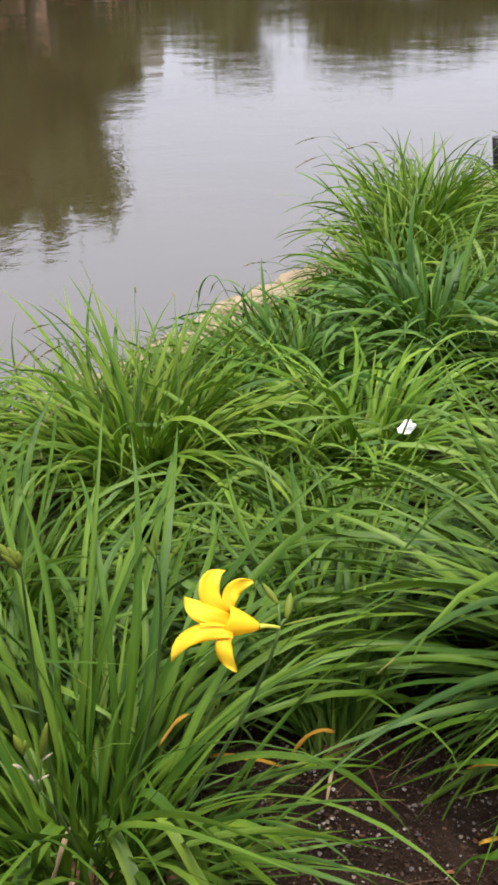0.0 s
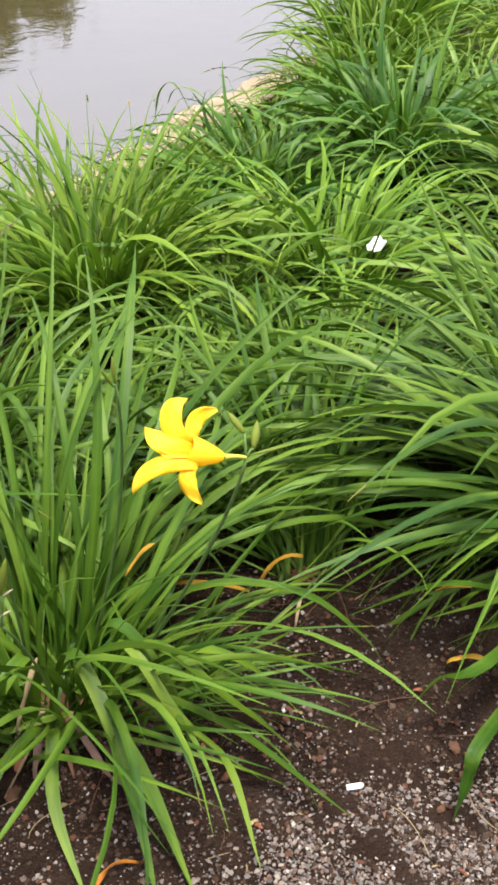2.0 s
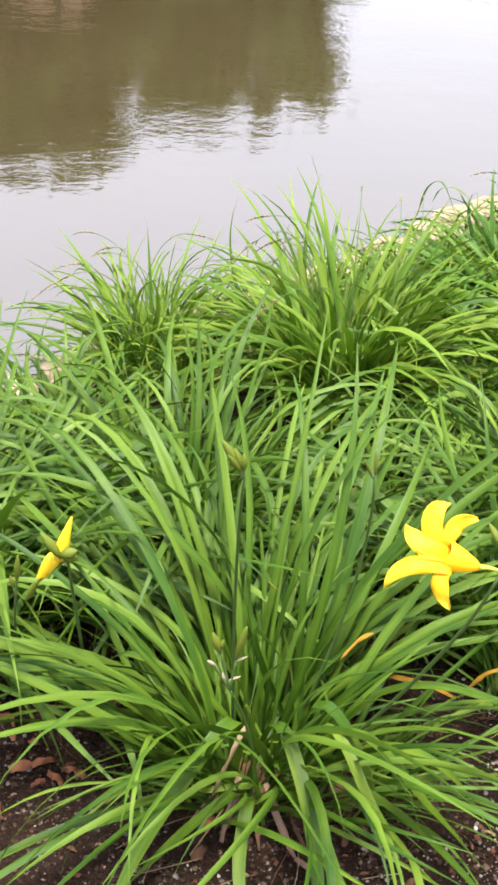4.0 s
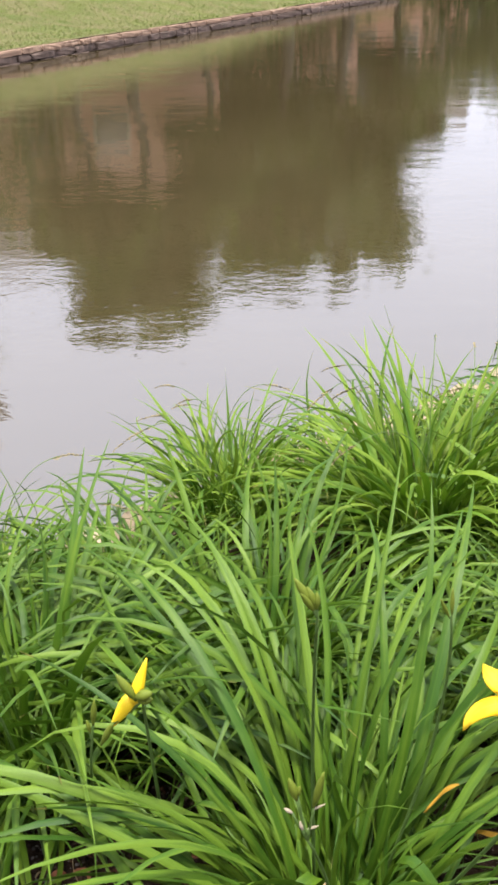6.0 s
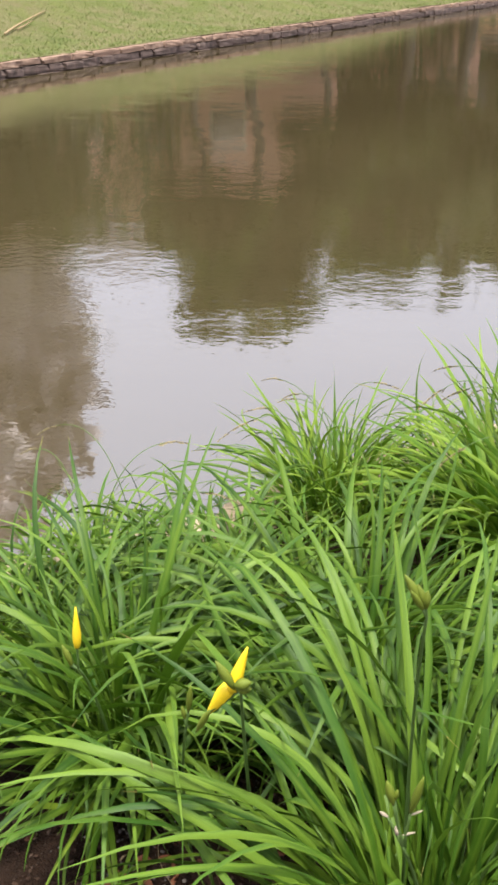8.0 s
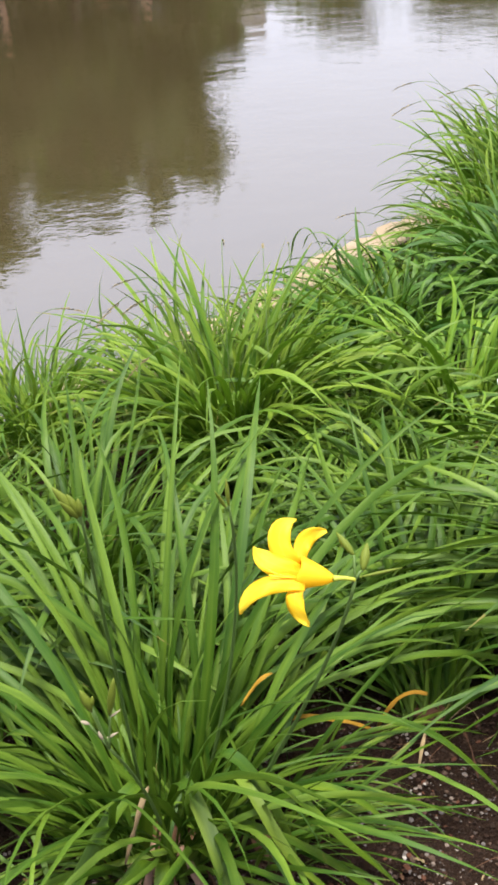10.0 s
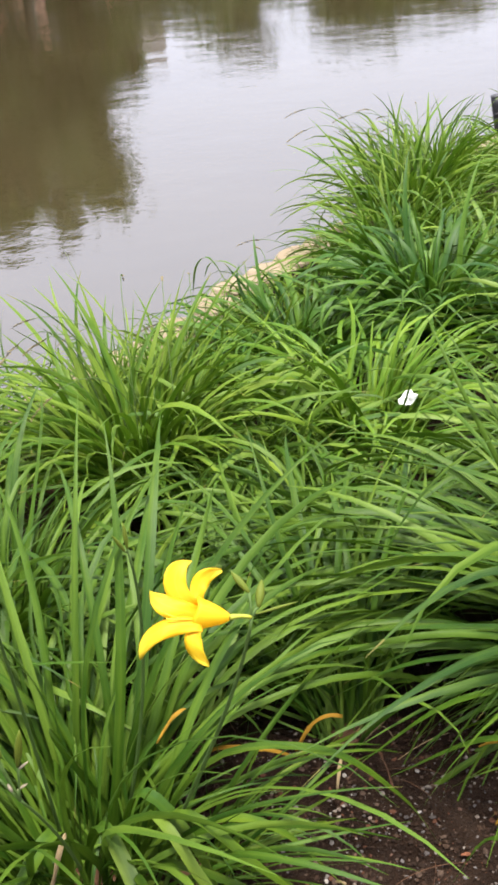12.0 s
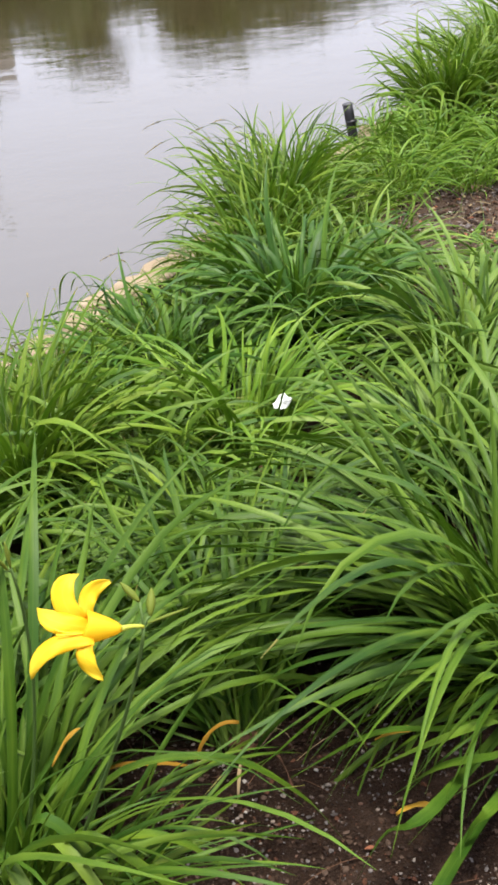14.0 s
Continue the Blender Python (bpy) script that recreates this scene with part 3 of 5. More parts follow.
spill = clump(0.76, 1.22, 260, 0.68, LILY_SET, "big daylily clump of dark strap leaves spilling over soil", mix=(0.18, 0.66, 0.16), spread=0.12, lean=160, lean_by=12, seed=5, more=0.5, aim=(178, 46), avoid=(290, 52), wide=0.70)
for width, *points in MAIN_SWEEPS:
    strap(main, width * 0.86, points, LOW)
for width, *points in SPILL_SWEEPS:
    strap(spill, width * 0.8, points)
lilies = [(0.34, 1.54, 200, 0.42, (0.20, 0.70, 0.10), SOFT_SET, 20, 9), (0.10, 1.52, 190, 0.36, (0.15, 0.65, 0.20), SOFT_SET, 20, 9), (-0.28, 1.42, 240, 0.50, (0.45, 0.47, 0.08), SOFT_SET, 0, 0),
          (-0.60, 1.20, 210, 0.50, (0.30, 0.50, 0.20), LILY_SET, 60, 6), (-0.86, 1.40, 130, 0.34, (0.25, 0.65, 0.10), LILY_SET, 0, 0), (-0.58, 1.66, 140, 0.36, (0.25, 0.65, 0.10), SOFT_SET, 0, 0), (-1.15, 1.10, 130, 0.36, (0.25, 0.65, 0.10), LILY_SET, 0, 0),
          (0.20, 1.92, 115, 0.38, (0.20, 0.65, 0.15), BROAD_SET, 0, 0), (0.88, 1.82, 160, 0.45, (0.25, 0.65, 0.10), BROAD_SET, 150, 8), (0.74, 2.60, 180, 0.48, (0.45, 0.50, 0.05), DEEP_SET, 0, 0), (0.38, 2.45, 110, 0.40, (0.30, 0.65, 0.05), DEEP_SET, 0, 0),
          (1.10, 2.28, 165, 0.46, (0.30, 0.60, 0.10), BROAD_SET, 150, 5), (1.02, 2.92, 135, 0.42, (0.40, 0.55, 0.05), BROAD_SET, 0, 0), (1.42, 2.66, 115, 0.29, (0.40, 0.50, 0.10), BROAD_SET, 0, 0), (1.25, 1.55, 140, 0.52, (0.40, 0.50, 0.10), LILY_SET, 150, 8)]
for k, (x, y, n, length, mix, blades, lean, by) in enumerate(lilies):
    text = "dark blue-green daylily clump with drooping leaf tips" if blades is DEEP_SET else "daylily clump with broad pale green drooping leaves" if blades is BROAD_SET else LILY_TEXT
    clump(x, y, int(n * 0.85), length, blades, text, mix=mix, spread=0.11, lean=lean, lean_by=by, seed=6 + k, group="daylilies in the bed", wide=0.86 if x > -0.2 else 1.05)
fresh = clump(0.46, 2.02, 150, 0.43, BRIGHT_SET, "fresh yellow-green daylily clump with broad short leaves", mix=(0.42, 0.53, 0.05), spread=0.10, seed=30, more=0.8, wide=0.74, avoid=(315, 65))
strap(fresh, 0.0042, ((0.50, 1.99, 0), (0.518, 1.962, 0.11), (0.535, 1.952, 0.185), (0.556, 1.948, 0.24), (0.60, 1.946, 0.25)), DEEP)

GRASS_TEXT = "tuft of fine bank grass leaning over the stone edge"
tufts = [(-0.03, 1.97, 210, 0.48, 150, 2), (0.14, 2.38, 90, 0.28, 140, 6), (0.32, 2.56, 80, 0.26, 140, 8), (-0.22, 2.26, 80, 0.25, 130, 12), (-0.06, 2.46, 60, 0.23, 130, 12), (-0.47, 2.08, 130, 0.33, 130, 8), (-0.82, 1.66, 100, 0.25, 130, 8), (-1.10, 1.36, 90, 0.24, 130, 8), (-0.27, 2.10, 40, 0.20, 130, 10),
         (0.44, 2.78, 70, 0.28, 150, 14), (0.76, 3.10, 130, 0.40, 140, 6), (0.90, 3.46, 150, 0.50, 150, 0), (1.06, 3.72, 140, 0.42, 150, 8), (1.16, 3.98, 110, 0.30, 140, 6),
         (1.14, 3.42, 90, 0.25, 150, 5), (2.12, 4.90, 170, 0.52, 140, 6), (2.40, 5.15, 170, 0.58, 140, 5), (2.80, 5.70, 160, 0.58, 140, 5), (2.62, 4.80, 140, 0.5, 140, 4), (3.2, 6.2, 120, 0.6, 140, 4), (3.1, 5.4, 120, 0.56, 140, 4)]
for k, (x, y, n, length, lean, by) in enumerate(tufts):
    clump(x, y, int(n * 0.8), length, GRASS_SET, GRASS_TEXT, "grass_tuft", (0.74, 0.24, 0.02) if length > 0.41 else (0.55, 0.42, 0.03), lean, by, 0.11, 40 + k, None, "grass along the bank", 1.75 if k == 0 else 2.1 if x < -0.5 else 1.5, more=1.3)
r = random.Random(77)
for k, s in enumerate((-1.9, -1.6, -1.3, -0.95, -0.6, -0.25, 0.1, 0.42, 0.75, 1.05, 1.35, 1.7, 2.0, 2.3, 2.8, 3.1)):
    p = near(s + r.uniform(-0.08, 0.08), r.uniform(0.20, 0.34))
    clump(p.x, p.y, 34, r.uniform(0.16, 0.26), GRASS_SET, "small grass tuft growing over the stones", "grass_tuft", (0.3, 0.6, 0.1), 140, 12, 0.07, 100 + k, None, "grass along the bank", 1.6, more=1.0)
hooks = clump(0.26, 2.76, 9, 0.28, GRASS_SET, "few long grass blades hooking over the stones", "grass_tuft", (0.0, 1.0, 0.0), 0, 0, 0.04, 160, None, "grass along the bank", 1.3, more=0)
for width, *points in [(0.0062, (0.29, 2.74, 0), (0.215, 2.78, 0.18), (0.178, 2.80, 0.236), (0.145, 2.82, 0.205), (0.129, 2.83, 0.125)), (0.0055, (0.30, 2.73, 0), (0.275, 2.76, 0.17), (0.23, 2.78, 0.222), (0.185, 2.81, 0.215), (0.165, 2.83, 0.17)),
                       (0.0055, (0.31, 2.72, 0), (0.35, 2.75, 0.16), (0.40, 2.76, 0.20), (0.45, 2.77, 0.17), (0.48, 2.78, 0.11)), (0.0050, (0.28, 2.74, 0), (0.25, 2.70, 0.16), (0.21, 2.70, 0.20), (0.16, 2.71, 0.17), (0.13, 2.72, 0.12))]:
    strap(hooks, width, points, GRASS)
for k, (x, y) in enumerate([(1.60, 4.42), (1.80, 4.30), (1.98, 4.5), (2.0, 3.95), (1.62, 4.02), (1.74, 4.72), (1.76, 3.84), (2.1, 4.25), (1.46, 3.82)]):
    clump(x, y, 60, r.uniform(0.24, 0.36), BRIGHT_SET, "low light-green weed tuft on gravelly soil", "weed_tuft", (0.3, 0.6, 0.1), 0, 0, 0.10, 70 + k, wide=0.6)


# ---- flowering grass stalks that hang out over the water ----
def grass_stalk(foot, bend, tip, spike, seed):
    r = random.Random(seed)
    foot, bend, tip = Vector(foot), Vector(bend), Vector(tip)
    pts = curve_points(foot, bend, tip, 16)
    root = new("grass_stalk")
    root.matrix_basis = Matrix.Translation(foot)
    tagged(root, "thin grass stalk with a drooping brownish seed head", "grass", "flowering grass on the bank")
    part("stem", tube([p - foot for p in pts], [0.0013 - 0.0006 * k / 15 for k in range(16)], 5), STALK, root)
    way = (pts[-1] - pts[-3]).normalized()
    bm = bmesh.new()
    for k in range(44):
        t = k / 43
        at = tip + way * (t - 0.25) * spike + Vector((0, 0, -0.25 * spike * t * t)) - foot
        out = (way * 3.2 + Vector((r.gauss(0, 0.5), r.gauss(0, 0.5), r.gauss(0, 0.5)))).normalized()
        side = out.cross(Vector((r.gauss(0, 1), r.gauss(0, 1), 1))).normalized() * 0.0014
        ln = 0.013 * (1 - 0.5 * t)
        v = [bm.verts.new(at), bm.verts.new(at + out * ln * 0.5 + side), bm.verts.new(at + out * ln), bm.verts.new(at + out * ln * 0.5 - side)]
        bm.faces.new(v)
    part("seed_head", bm, SEED, root, "brownish green seed head")


r = random.Random(404)
for x, y, h, n, reach in ((-0.03, 1.97, 0.50, 6, 0.26), (-0.47, 2.08, 0.36, 6, 0.20), (0.14, 2.38, 0.30, 3, 0.20), (0.90, 3.46, 0.52, 6, 0.26), (1.06, 3.72, 0.44, 4, 0.24), (-0.82, 1.66, 0.32, 4, 0.18), (2.40, 5.15, 0.62, 5, 0.30), (2.12, 4.90, 0.55, 4, 0.30), (0.44, 2.78, 0.30, 2, 0.2)):
    for k in range(n):
        fx, fy = x + r.gauss(0, 0.05), y + r.gauss(0, 0.05)
        a, out, up = radians(r.gauss(140, 50)), reach * r.uniform(0.5, 1.25), h * r.uniform(0.75, 1.12)
        c, s = math.cos(a), math.sin(a)
        grass_stalk((fx, fy, soil_height(fx, fy) - 0.003), (fx + c * out * 0.15, fy + s * out * 0.15, up * 1.05), (fx + c * out, fy + s * out, up * r.uniform(0.82, 1.0)), r.uniform(0.05, 0.085), 500 + 13 * k + int(100 * x))


# ---- low broad-leaved weeds between the clumps ----
WEED_LEAVES = [blade_mesh("leaf", BRIGHT, rng.uniform(25, 60), rng.uniform(-35, 5), 1.0, rng.uniform(0.36, 0.5), rng.uniform(-0.5, 0.5), rng.uniform(-1, 1), taper=0.3, keel=0.16) for k in range(6)]


def weed(x, y, height, n, size, seed):
    r = random.Random(seed)
    root = new("weed")
    root.matrix_basis = pose(x, y, soil_height(x, y))
    tagged(root, "small light-green broad-leaved weed between the clumps", "plant", "weeds")
    for k in range(max(2, n // 6)):
        a, out = r.uniform(0, 2 * math.pi), height * r.uniform(0.2, 0.7)
        tip = Vector((out * math.cos(a), out * math.sin(a), height * r.uniform(0.6, 1.0)))
        pts = curve_points((0, 0, -0.005), (0, 0, tip.z * 0.7), tip, 7)
        part("stem", tube(pts, [0.0014] * 7, 5), STALK, root)
        for j in range(6):
            p = pts[2 + j % 5]
            s = size * r.uniform(0.6, 1.2)
            place_part("leaf", r.choice(WEED_LEAVES), root, "", Matrix.Translation(p) @ pose(0, 0, 0, r.uniform(-20, 20), r.uniform(-15, 15), r.uniform(0, 360)) @ Matrix.Diagonal((s, s, s, 1)))


for k, (x, y, height, n, size) in enumerate([(0.08, 1.74, 0.14, 30, 0.040), (0.22, 1.72, 0.12, 24, 0.036), (-0.06, 1.66, 0.12, 24, 0.036), (0.16, 2.12, 0.12, 24, 0.036), (0.62, 1.66, 0.14, 24, 0.04), (1.44, 3.02, 0.12, 18, 0.055), (1.30, 3.20, 0.08, 12, 0.035), (1.72, 4.46, 0.20, 40, 0.055), (1.88, 4.62, 0.22, 40, 0.055), (1.66, 4.30, 0.16, 30, 0.045), (2.02, 4.10, 0.10, 18, 0.04), (1.40, 3.70, 0.10, 18, 0.04), (1.85, 3.70, 0.08, 18, 0.04)]):
    weed(x, y, height, n, size, 300 + k)


# ---- flower stalks, bloom and buds of the main daylily ----
def bud(name, parent, base, tip, thick, material, label=""):
    base, tip = Vector(base), Vector(tip)
    thick *= 0.80
    shape = (0.7, 0.95, 1.0, 0.9, 0.74, 0.56, 0.36, 0.1) if material is BUD_YELLOW else (0.35, 0.62, 0.88, 1.0, 0.98, 0.82, 0.52, 0.15)
    pts = [base.lerp(tip, k / 7) for k in range(8)]
    return part(name, tube(pts, [thick * s for s in shape], 8), material, parent, label)


def stalk(foot, mid, top, r0=0.0026, r1=0.0015, label="", name="flower_stalk"):
    pts = curve_points(foot, mid, top, 14)
    return part(name, tube(pts, [r0 + (r1 - r0) * k / 13 for k in range(14)], 7), STALK, main, label)


EYE_RIGHT = Vector((1.0, 0.0, 0.0))
EYE_UP = Vector((0.0, 0.616, 0.788))
EYE_BACK = Vector((0.0, -0.788, 0.616))    # from the bloom to a viewer standing before the bed
HOME = Vector((-0.11, 0.985, 0.0))


def bloom_at(centre):
    """A local frame for the bloom: right, up and forward in metres, as seen by somebody who stands before the bed."""
    def at(x, y, d=0.0):
        return centre + x * EYE_RIGHT + y * EYE_UP + d * EYE_BACK
    return at


def tepal(parent, path, width, normal, curl=0.2, name="petal"):
    """A petal along four control points, with a given half width and a facing."""
    a, b, c, d = path
    rows, cols = 14, 7
    verts, uvs, faces = [], [], []
    for i in range(rows):
        t = i / (rows - 1)
        p = (1 - t) ** 3 * a + 3 * t * (1 - t) ** 2 * b + 3 * t * t * (1 - t) * c + t ** 3 * d
        ahead = (3 * (1 - t) ** 2 * (b - a) + 6 * t * (1 - t) * (c - b) + 3 * t * t * (d - c)).normalized()
        side = ahead.cross(normal).normalized()
        up = side.cross(ahead)
        w = width * (0.22 + 0.78 * math.sin(math.pi * min(1.0, 0.16 + 0.62 * t) ** 1.15)) * (1 - max(0, (t - 0.5) / 0.5) ** 2.0) + 0.0006
        for k in range(cols):
            u = 2 * k / (cols - 1) - 1
            wave = 0.0024 * math.sin(9 * t + 2.2 * u + width * 400) * abs(u)
            verts.append(p + u * w * side + (curl * w * (u * u - 0.4) + wave) * up)
            uvs.append((t, (u + 1) / 2))
    for i in range(rows - 1):
        for k in range(cols - 1):
            q = i * cols + k
            faces.append((q, q + 1, q + cols + 1, q + cols))
    ob = place_part(name, mesh_of(name, [v - HOME for v in verts], faces, PETAL, True, uvs), parent)
    thick = ob.modifiers.new("thickness", "SOLIDIFY")
    thick.thickness = 0.0007
    return ob


def funnel(parent, start, end, radius, lobe):
    """The open throat of the bloom, flaring from start to end."""
    axis = (end - start).normalized()
    side = axis.cross(EYE_UP).normalized()
    up = side.cross(axis)
    rows, sides = 9, 20
    verts, uvs, faces = [], [], []
    for i in range(rows):
        t = i / (rows - 1)
        for k in range(sides):
            a = 2 * math.pi * k / sides
            ring = 0.0030 + (radius - 0.0030) * t ** 0.78
            rim = lobe * t ** 3 * (0.5 + 0.5 * math.cos(3 * a + 0.5))
            p = start.lerp(end, t) + axis * rim + ring * (math.cos(a) * up + math.sin(a) * side)
            verts.append(p - HOME)
            uvs.append((0.15 + 0.45 * t, (k % 7) / 6))
    for i in range(rows - 1):
        for k in range(sides):
            q, w = i * sides + k, i * sides + (k + 1) % sides
            faces.append((q, w, w + sides, q + sides))
    verts.append(start.lerp(end, 0.72) - HOME)        # the throat closes here
    uvs.append((0.3, 0.5))
    for k in range(sides):
        faces.append(((rows - 1) * sides + k, (rows - 1) * sides + (k + 1) % sides, rows * sides))
    return place_part("flower", mesh_of("flower", verts, faces, PETAL, True, uvs), parent, "large open yellow trumpet-shaped lily bloom")


def bloom():
    at = bloom_at(Vector((0.071, 0.770, 0.580)))
    local = lambda v: v - HOME
    node = at(0.0498, -0.0027, -0.0060)
    stem = stalk(Vector((0.085, 0.03, 0.0)), local(at(0.0334, -0.0769, -0.0500)), local(node), 0.0026, 0.0016, label="slender green stalk bearing an open yellow bloom")
    tube_end = at(0.0297, -0.0005, -0.0020)
    neck = [local(v) for v in curve_points(node, at(0.0403, 0.0005, -0.0040), tube_end, 6)]
    part("flower_neck", tube(neck, [0.0020, 0.0019, 0.0020, 0.0022, 0.0026, 0.0032], 8), BUD_NECK, stem)
    cup = funnel(stem, tube_end, at(0.0027, 0.0064, -0.0060), 0.0152, 0.004)
    f = EYE_BACK
    tepal(cup, (at(0.0011, 0.0090, -0.0100), at(-0.0191, 0.0212, 0.0020), at(-0.0244, 0.0503, 0.0040), at(0.0005, 0.0556, -0.0140)), 0.0108, f + 0.3 * EYE_RIGHT, 0.10)
    tepal(cup, (at(0.0032, 0.0175, -0.0140), at(0.0000, 0.0318, -0.0140), at(0.0106, 0.0429, -0.0140), at(0.0276, 0.0435, -0.0180)), 0.0078, f - 0.3 * EYE_UP, 0.10)
    tepal(cup, (at(0.0032, 0.0058, -0.0040), at(-0.0117, 0.0106, 0.0060), at(-0.0329, 0.0154, 0.0080), at(-0.0403, 0.0313, -0.0040)), 0.0102, f + 0.2 * EYE_UP, -0.15)
    tepal(cup, (at(0.0042, -0.0058, 0.0040), at(-0.0170, 0.0027, 0.0120), at(-0.0461, 0.0000, 0.0120), at(-0.0541, -0.0281, 0.0000)), 0.0094, f + 0.5 * EYE_UP, -0.2)
    tepal(cup, (at(0.0011, -0.0048, 0.0040), at(-0.0095, -0.0122, 0.0100), at(-0.0085, -0.0281, 0.0080), at(0.0064, -0.0403, 0.0000)), 0.0078, f - 0.3 * EYE_RIGHT, -0.15)
    for x, y, d in ((-0.0270, 0.0048, 0.0120), (-0.0286, 0.0106, 0.0100)):
        pts = [local(v) for v in curve_points(at(-0.0011, 0.0016, 0.0040), at(-0.0170, 0.0027, 0.0140), at(x, y, d), 6)]
        part("stamen", tube(pts, [0.0006, 0.0006, 0.0006, 0.0006, 0.0008, 0.0012], 5), BUD_YELLOW, cup)
    for base, tip, thick in ((at(0.0503, 0.0196, -0.0080), at(0.0360, 0.0408, -0.0100), 0.0044), (at(0.0572, 0.0053, -0.0080), at(0.0631, 0.0302, -0.0120), 0.0056), (at(0.0530, -0.0005, -0.0080), at(0.0943, 0.0064, -0.0140), 0.0020)):
        part("bud_stem", tube([local(node), local(node.lerp(base, 0.6) + 0.002 * EYE_UP), local(base)], [0.0014, 0.0013, 0.0014], 6), STALK, stem)
        bud("bud", stem, local(base), local(tip), thick, BUD)


bloom()


def bud_head(foot, mid, top, buds, label):
    stem = stalk(Vector(foot), Vector(mid) - HOME, Vector(top) - HOME, label=label)
    for base, tip, thick, material, text in buds:
        if (Vector(base) - Vector(top)).length > 0.004:
            neck = curve_points(Vector(top) - HOME, (Vector(top) + Vector(base)) / 2 - HOME + Vector((0, 0, -0.002)), Vector(base).lerp(Vector(tip), 0.1) - HOME, 5)
            part("bud_stem", tube(neck, [0.0014] * 5, 6), STALK, stem)
        bud("bud", stem, Vector(base) - HOME, Vector(tip) - HOME, thick, material, text)
    return stem


bud_head((-0.03, 0.02, 0), (-0.145, 0.95, 0.40), (-0.120, 0.800, 0.632),
         [((-0.122, 0.800, 0.641), (-0.142, 0.800, 0.672), 0.0056, BUD, ""), ((-0.122, 0.800, 0.641), (-0.130, 0.800, 0.664), 0.0050, BUD, ""), ((-0.121, 0.800, 0.640), (-0.121, 0.800, 0.659), 0.0044, BUD, ""), ((-0.123, 0.800, 0.638), (-0.135, 0.790, 0.663), 0.0040, BUD, "")],
         "thin green stalk with a cluster of closed buds")
bud_head((0.0, -0.03, 0), (-0.095, 0.86, 0.22), (-0.124, 0.775, 0.383),
         [((-0.119, 0.775, 0.427), (-0.109, 0.775, 0.473), 0.0050, BUD, ""), ((-0.135, 0.775, 0.433), (-0.143, 0.775, 0.460), 0.0056, BUD, ""), ((-0.135, 0.775, 0.438), (-0.132, 0.775, 0.452), 0.0034, BUD, ""),
          ((-0.129, 0.775, 0.395), (-0.132, 0.775, 0.407), 0.0030, STUB, "withered stub"), ((-0.139, 0.775, 0.416), (-0.148, 0.775, 0.421), 0.0026, STUB, "withered stub"), ((-0.125, 0.775, 0.397), (-0.113, 0.775, 0.404), 0.0018, STUB, "withered stub"), ((-0.120, 0.775, 0.423), (-0.107, 0.775, 0.433), 0.0016, STUB, "withered stub")],
         "short stalk with two buds and withered stubs")
bud_head((0.03, 0.03, 0), (0.02, 1.00, 0.35), (0.005, 0.93, 0.560),
         [((0.005, 0.93, 0.560), (0.004, 0.935, 0.590), 0.0032, BUD, ""), ((0.003, 0.93, 0.556), (-0.008, 0.925, 0.582), 0.0026, BUD, "")],
         "thin green stalk with small closed buds")
bud_head((-0.25, 0.10, 0), (-0.33, 0.93, 0.34), (-0.293, 0.800, 0.515),
         [((-0.301, 0.796, 0.516), (-0.286, 0.800, 0.567), 0.0086, BUD_YELLOW, "closing yellow bloom"), ((-0.303, 0.800, 0.520), (-0.329, 0.800, 0.476), 0.0098, BUD_YELLOW, "closing yellow bloom"), ((-0.296, 0.790, 0.523), (-0.315, 0.790, 0.552), 0.0064, BUD, ""), ((-0.296, 0.788, 0.528), (-0.279, 0.788, 0.536), 0.0074, BUD, ""),
          ((-0.295, 0.792, 0.521), (-0.280, 0.792, 0.525), 0.0060, BUD, ""), ((-0.324, 0.796, 0.487), (-0.341, 0.800, 0.452), 0.0046, BUD, "")],
         "stalk carrying half-closed yellow blooms")
bud_head((-0.42, 0.06, 0), (-0.54, 1.02, 0.28), (-0.517, 0.900, 0.423),
         [((-0.516, 0.900, 0.453), (-0.514, 0.900, 0.507), 0.0062, BUD_YELLOW, "yellow bud about to open"), ((-0.524, 0.900, 0.426), (-0.535, 0.900, 0.452), 0.0050, BUD, ""), ((-0.526, 0.900, 0.424), (-0.529, 0.900, 0.447), 0.0040, BUD, "")],
         "stalk with a yellow bud about to open")
bud_head((-0.33, 0.06, 0), (-0.44, 1.00, 0.20), (-0.381, 0.880, 0.385),
         [((-0.378, 0.880, 0.407), (-0.374, 0.880, 0.444), 0.0046, BUD, ""), ((-0.382, 0.880, 0.396), (-0.385, 0.880, 0.414), 0.0036, BUD, "")],
         "thin green stalk with closed buds")


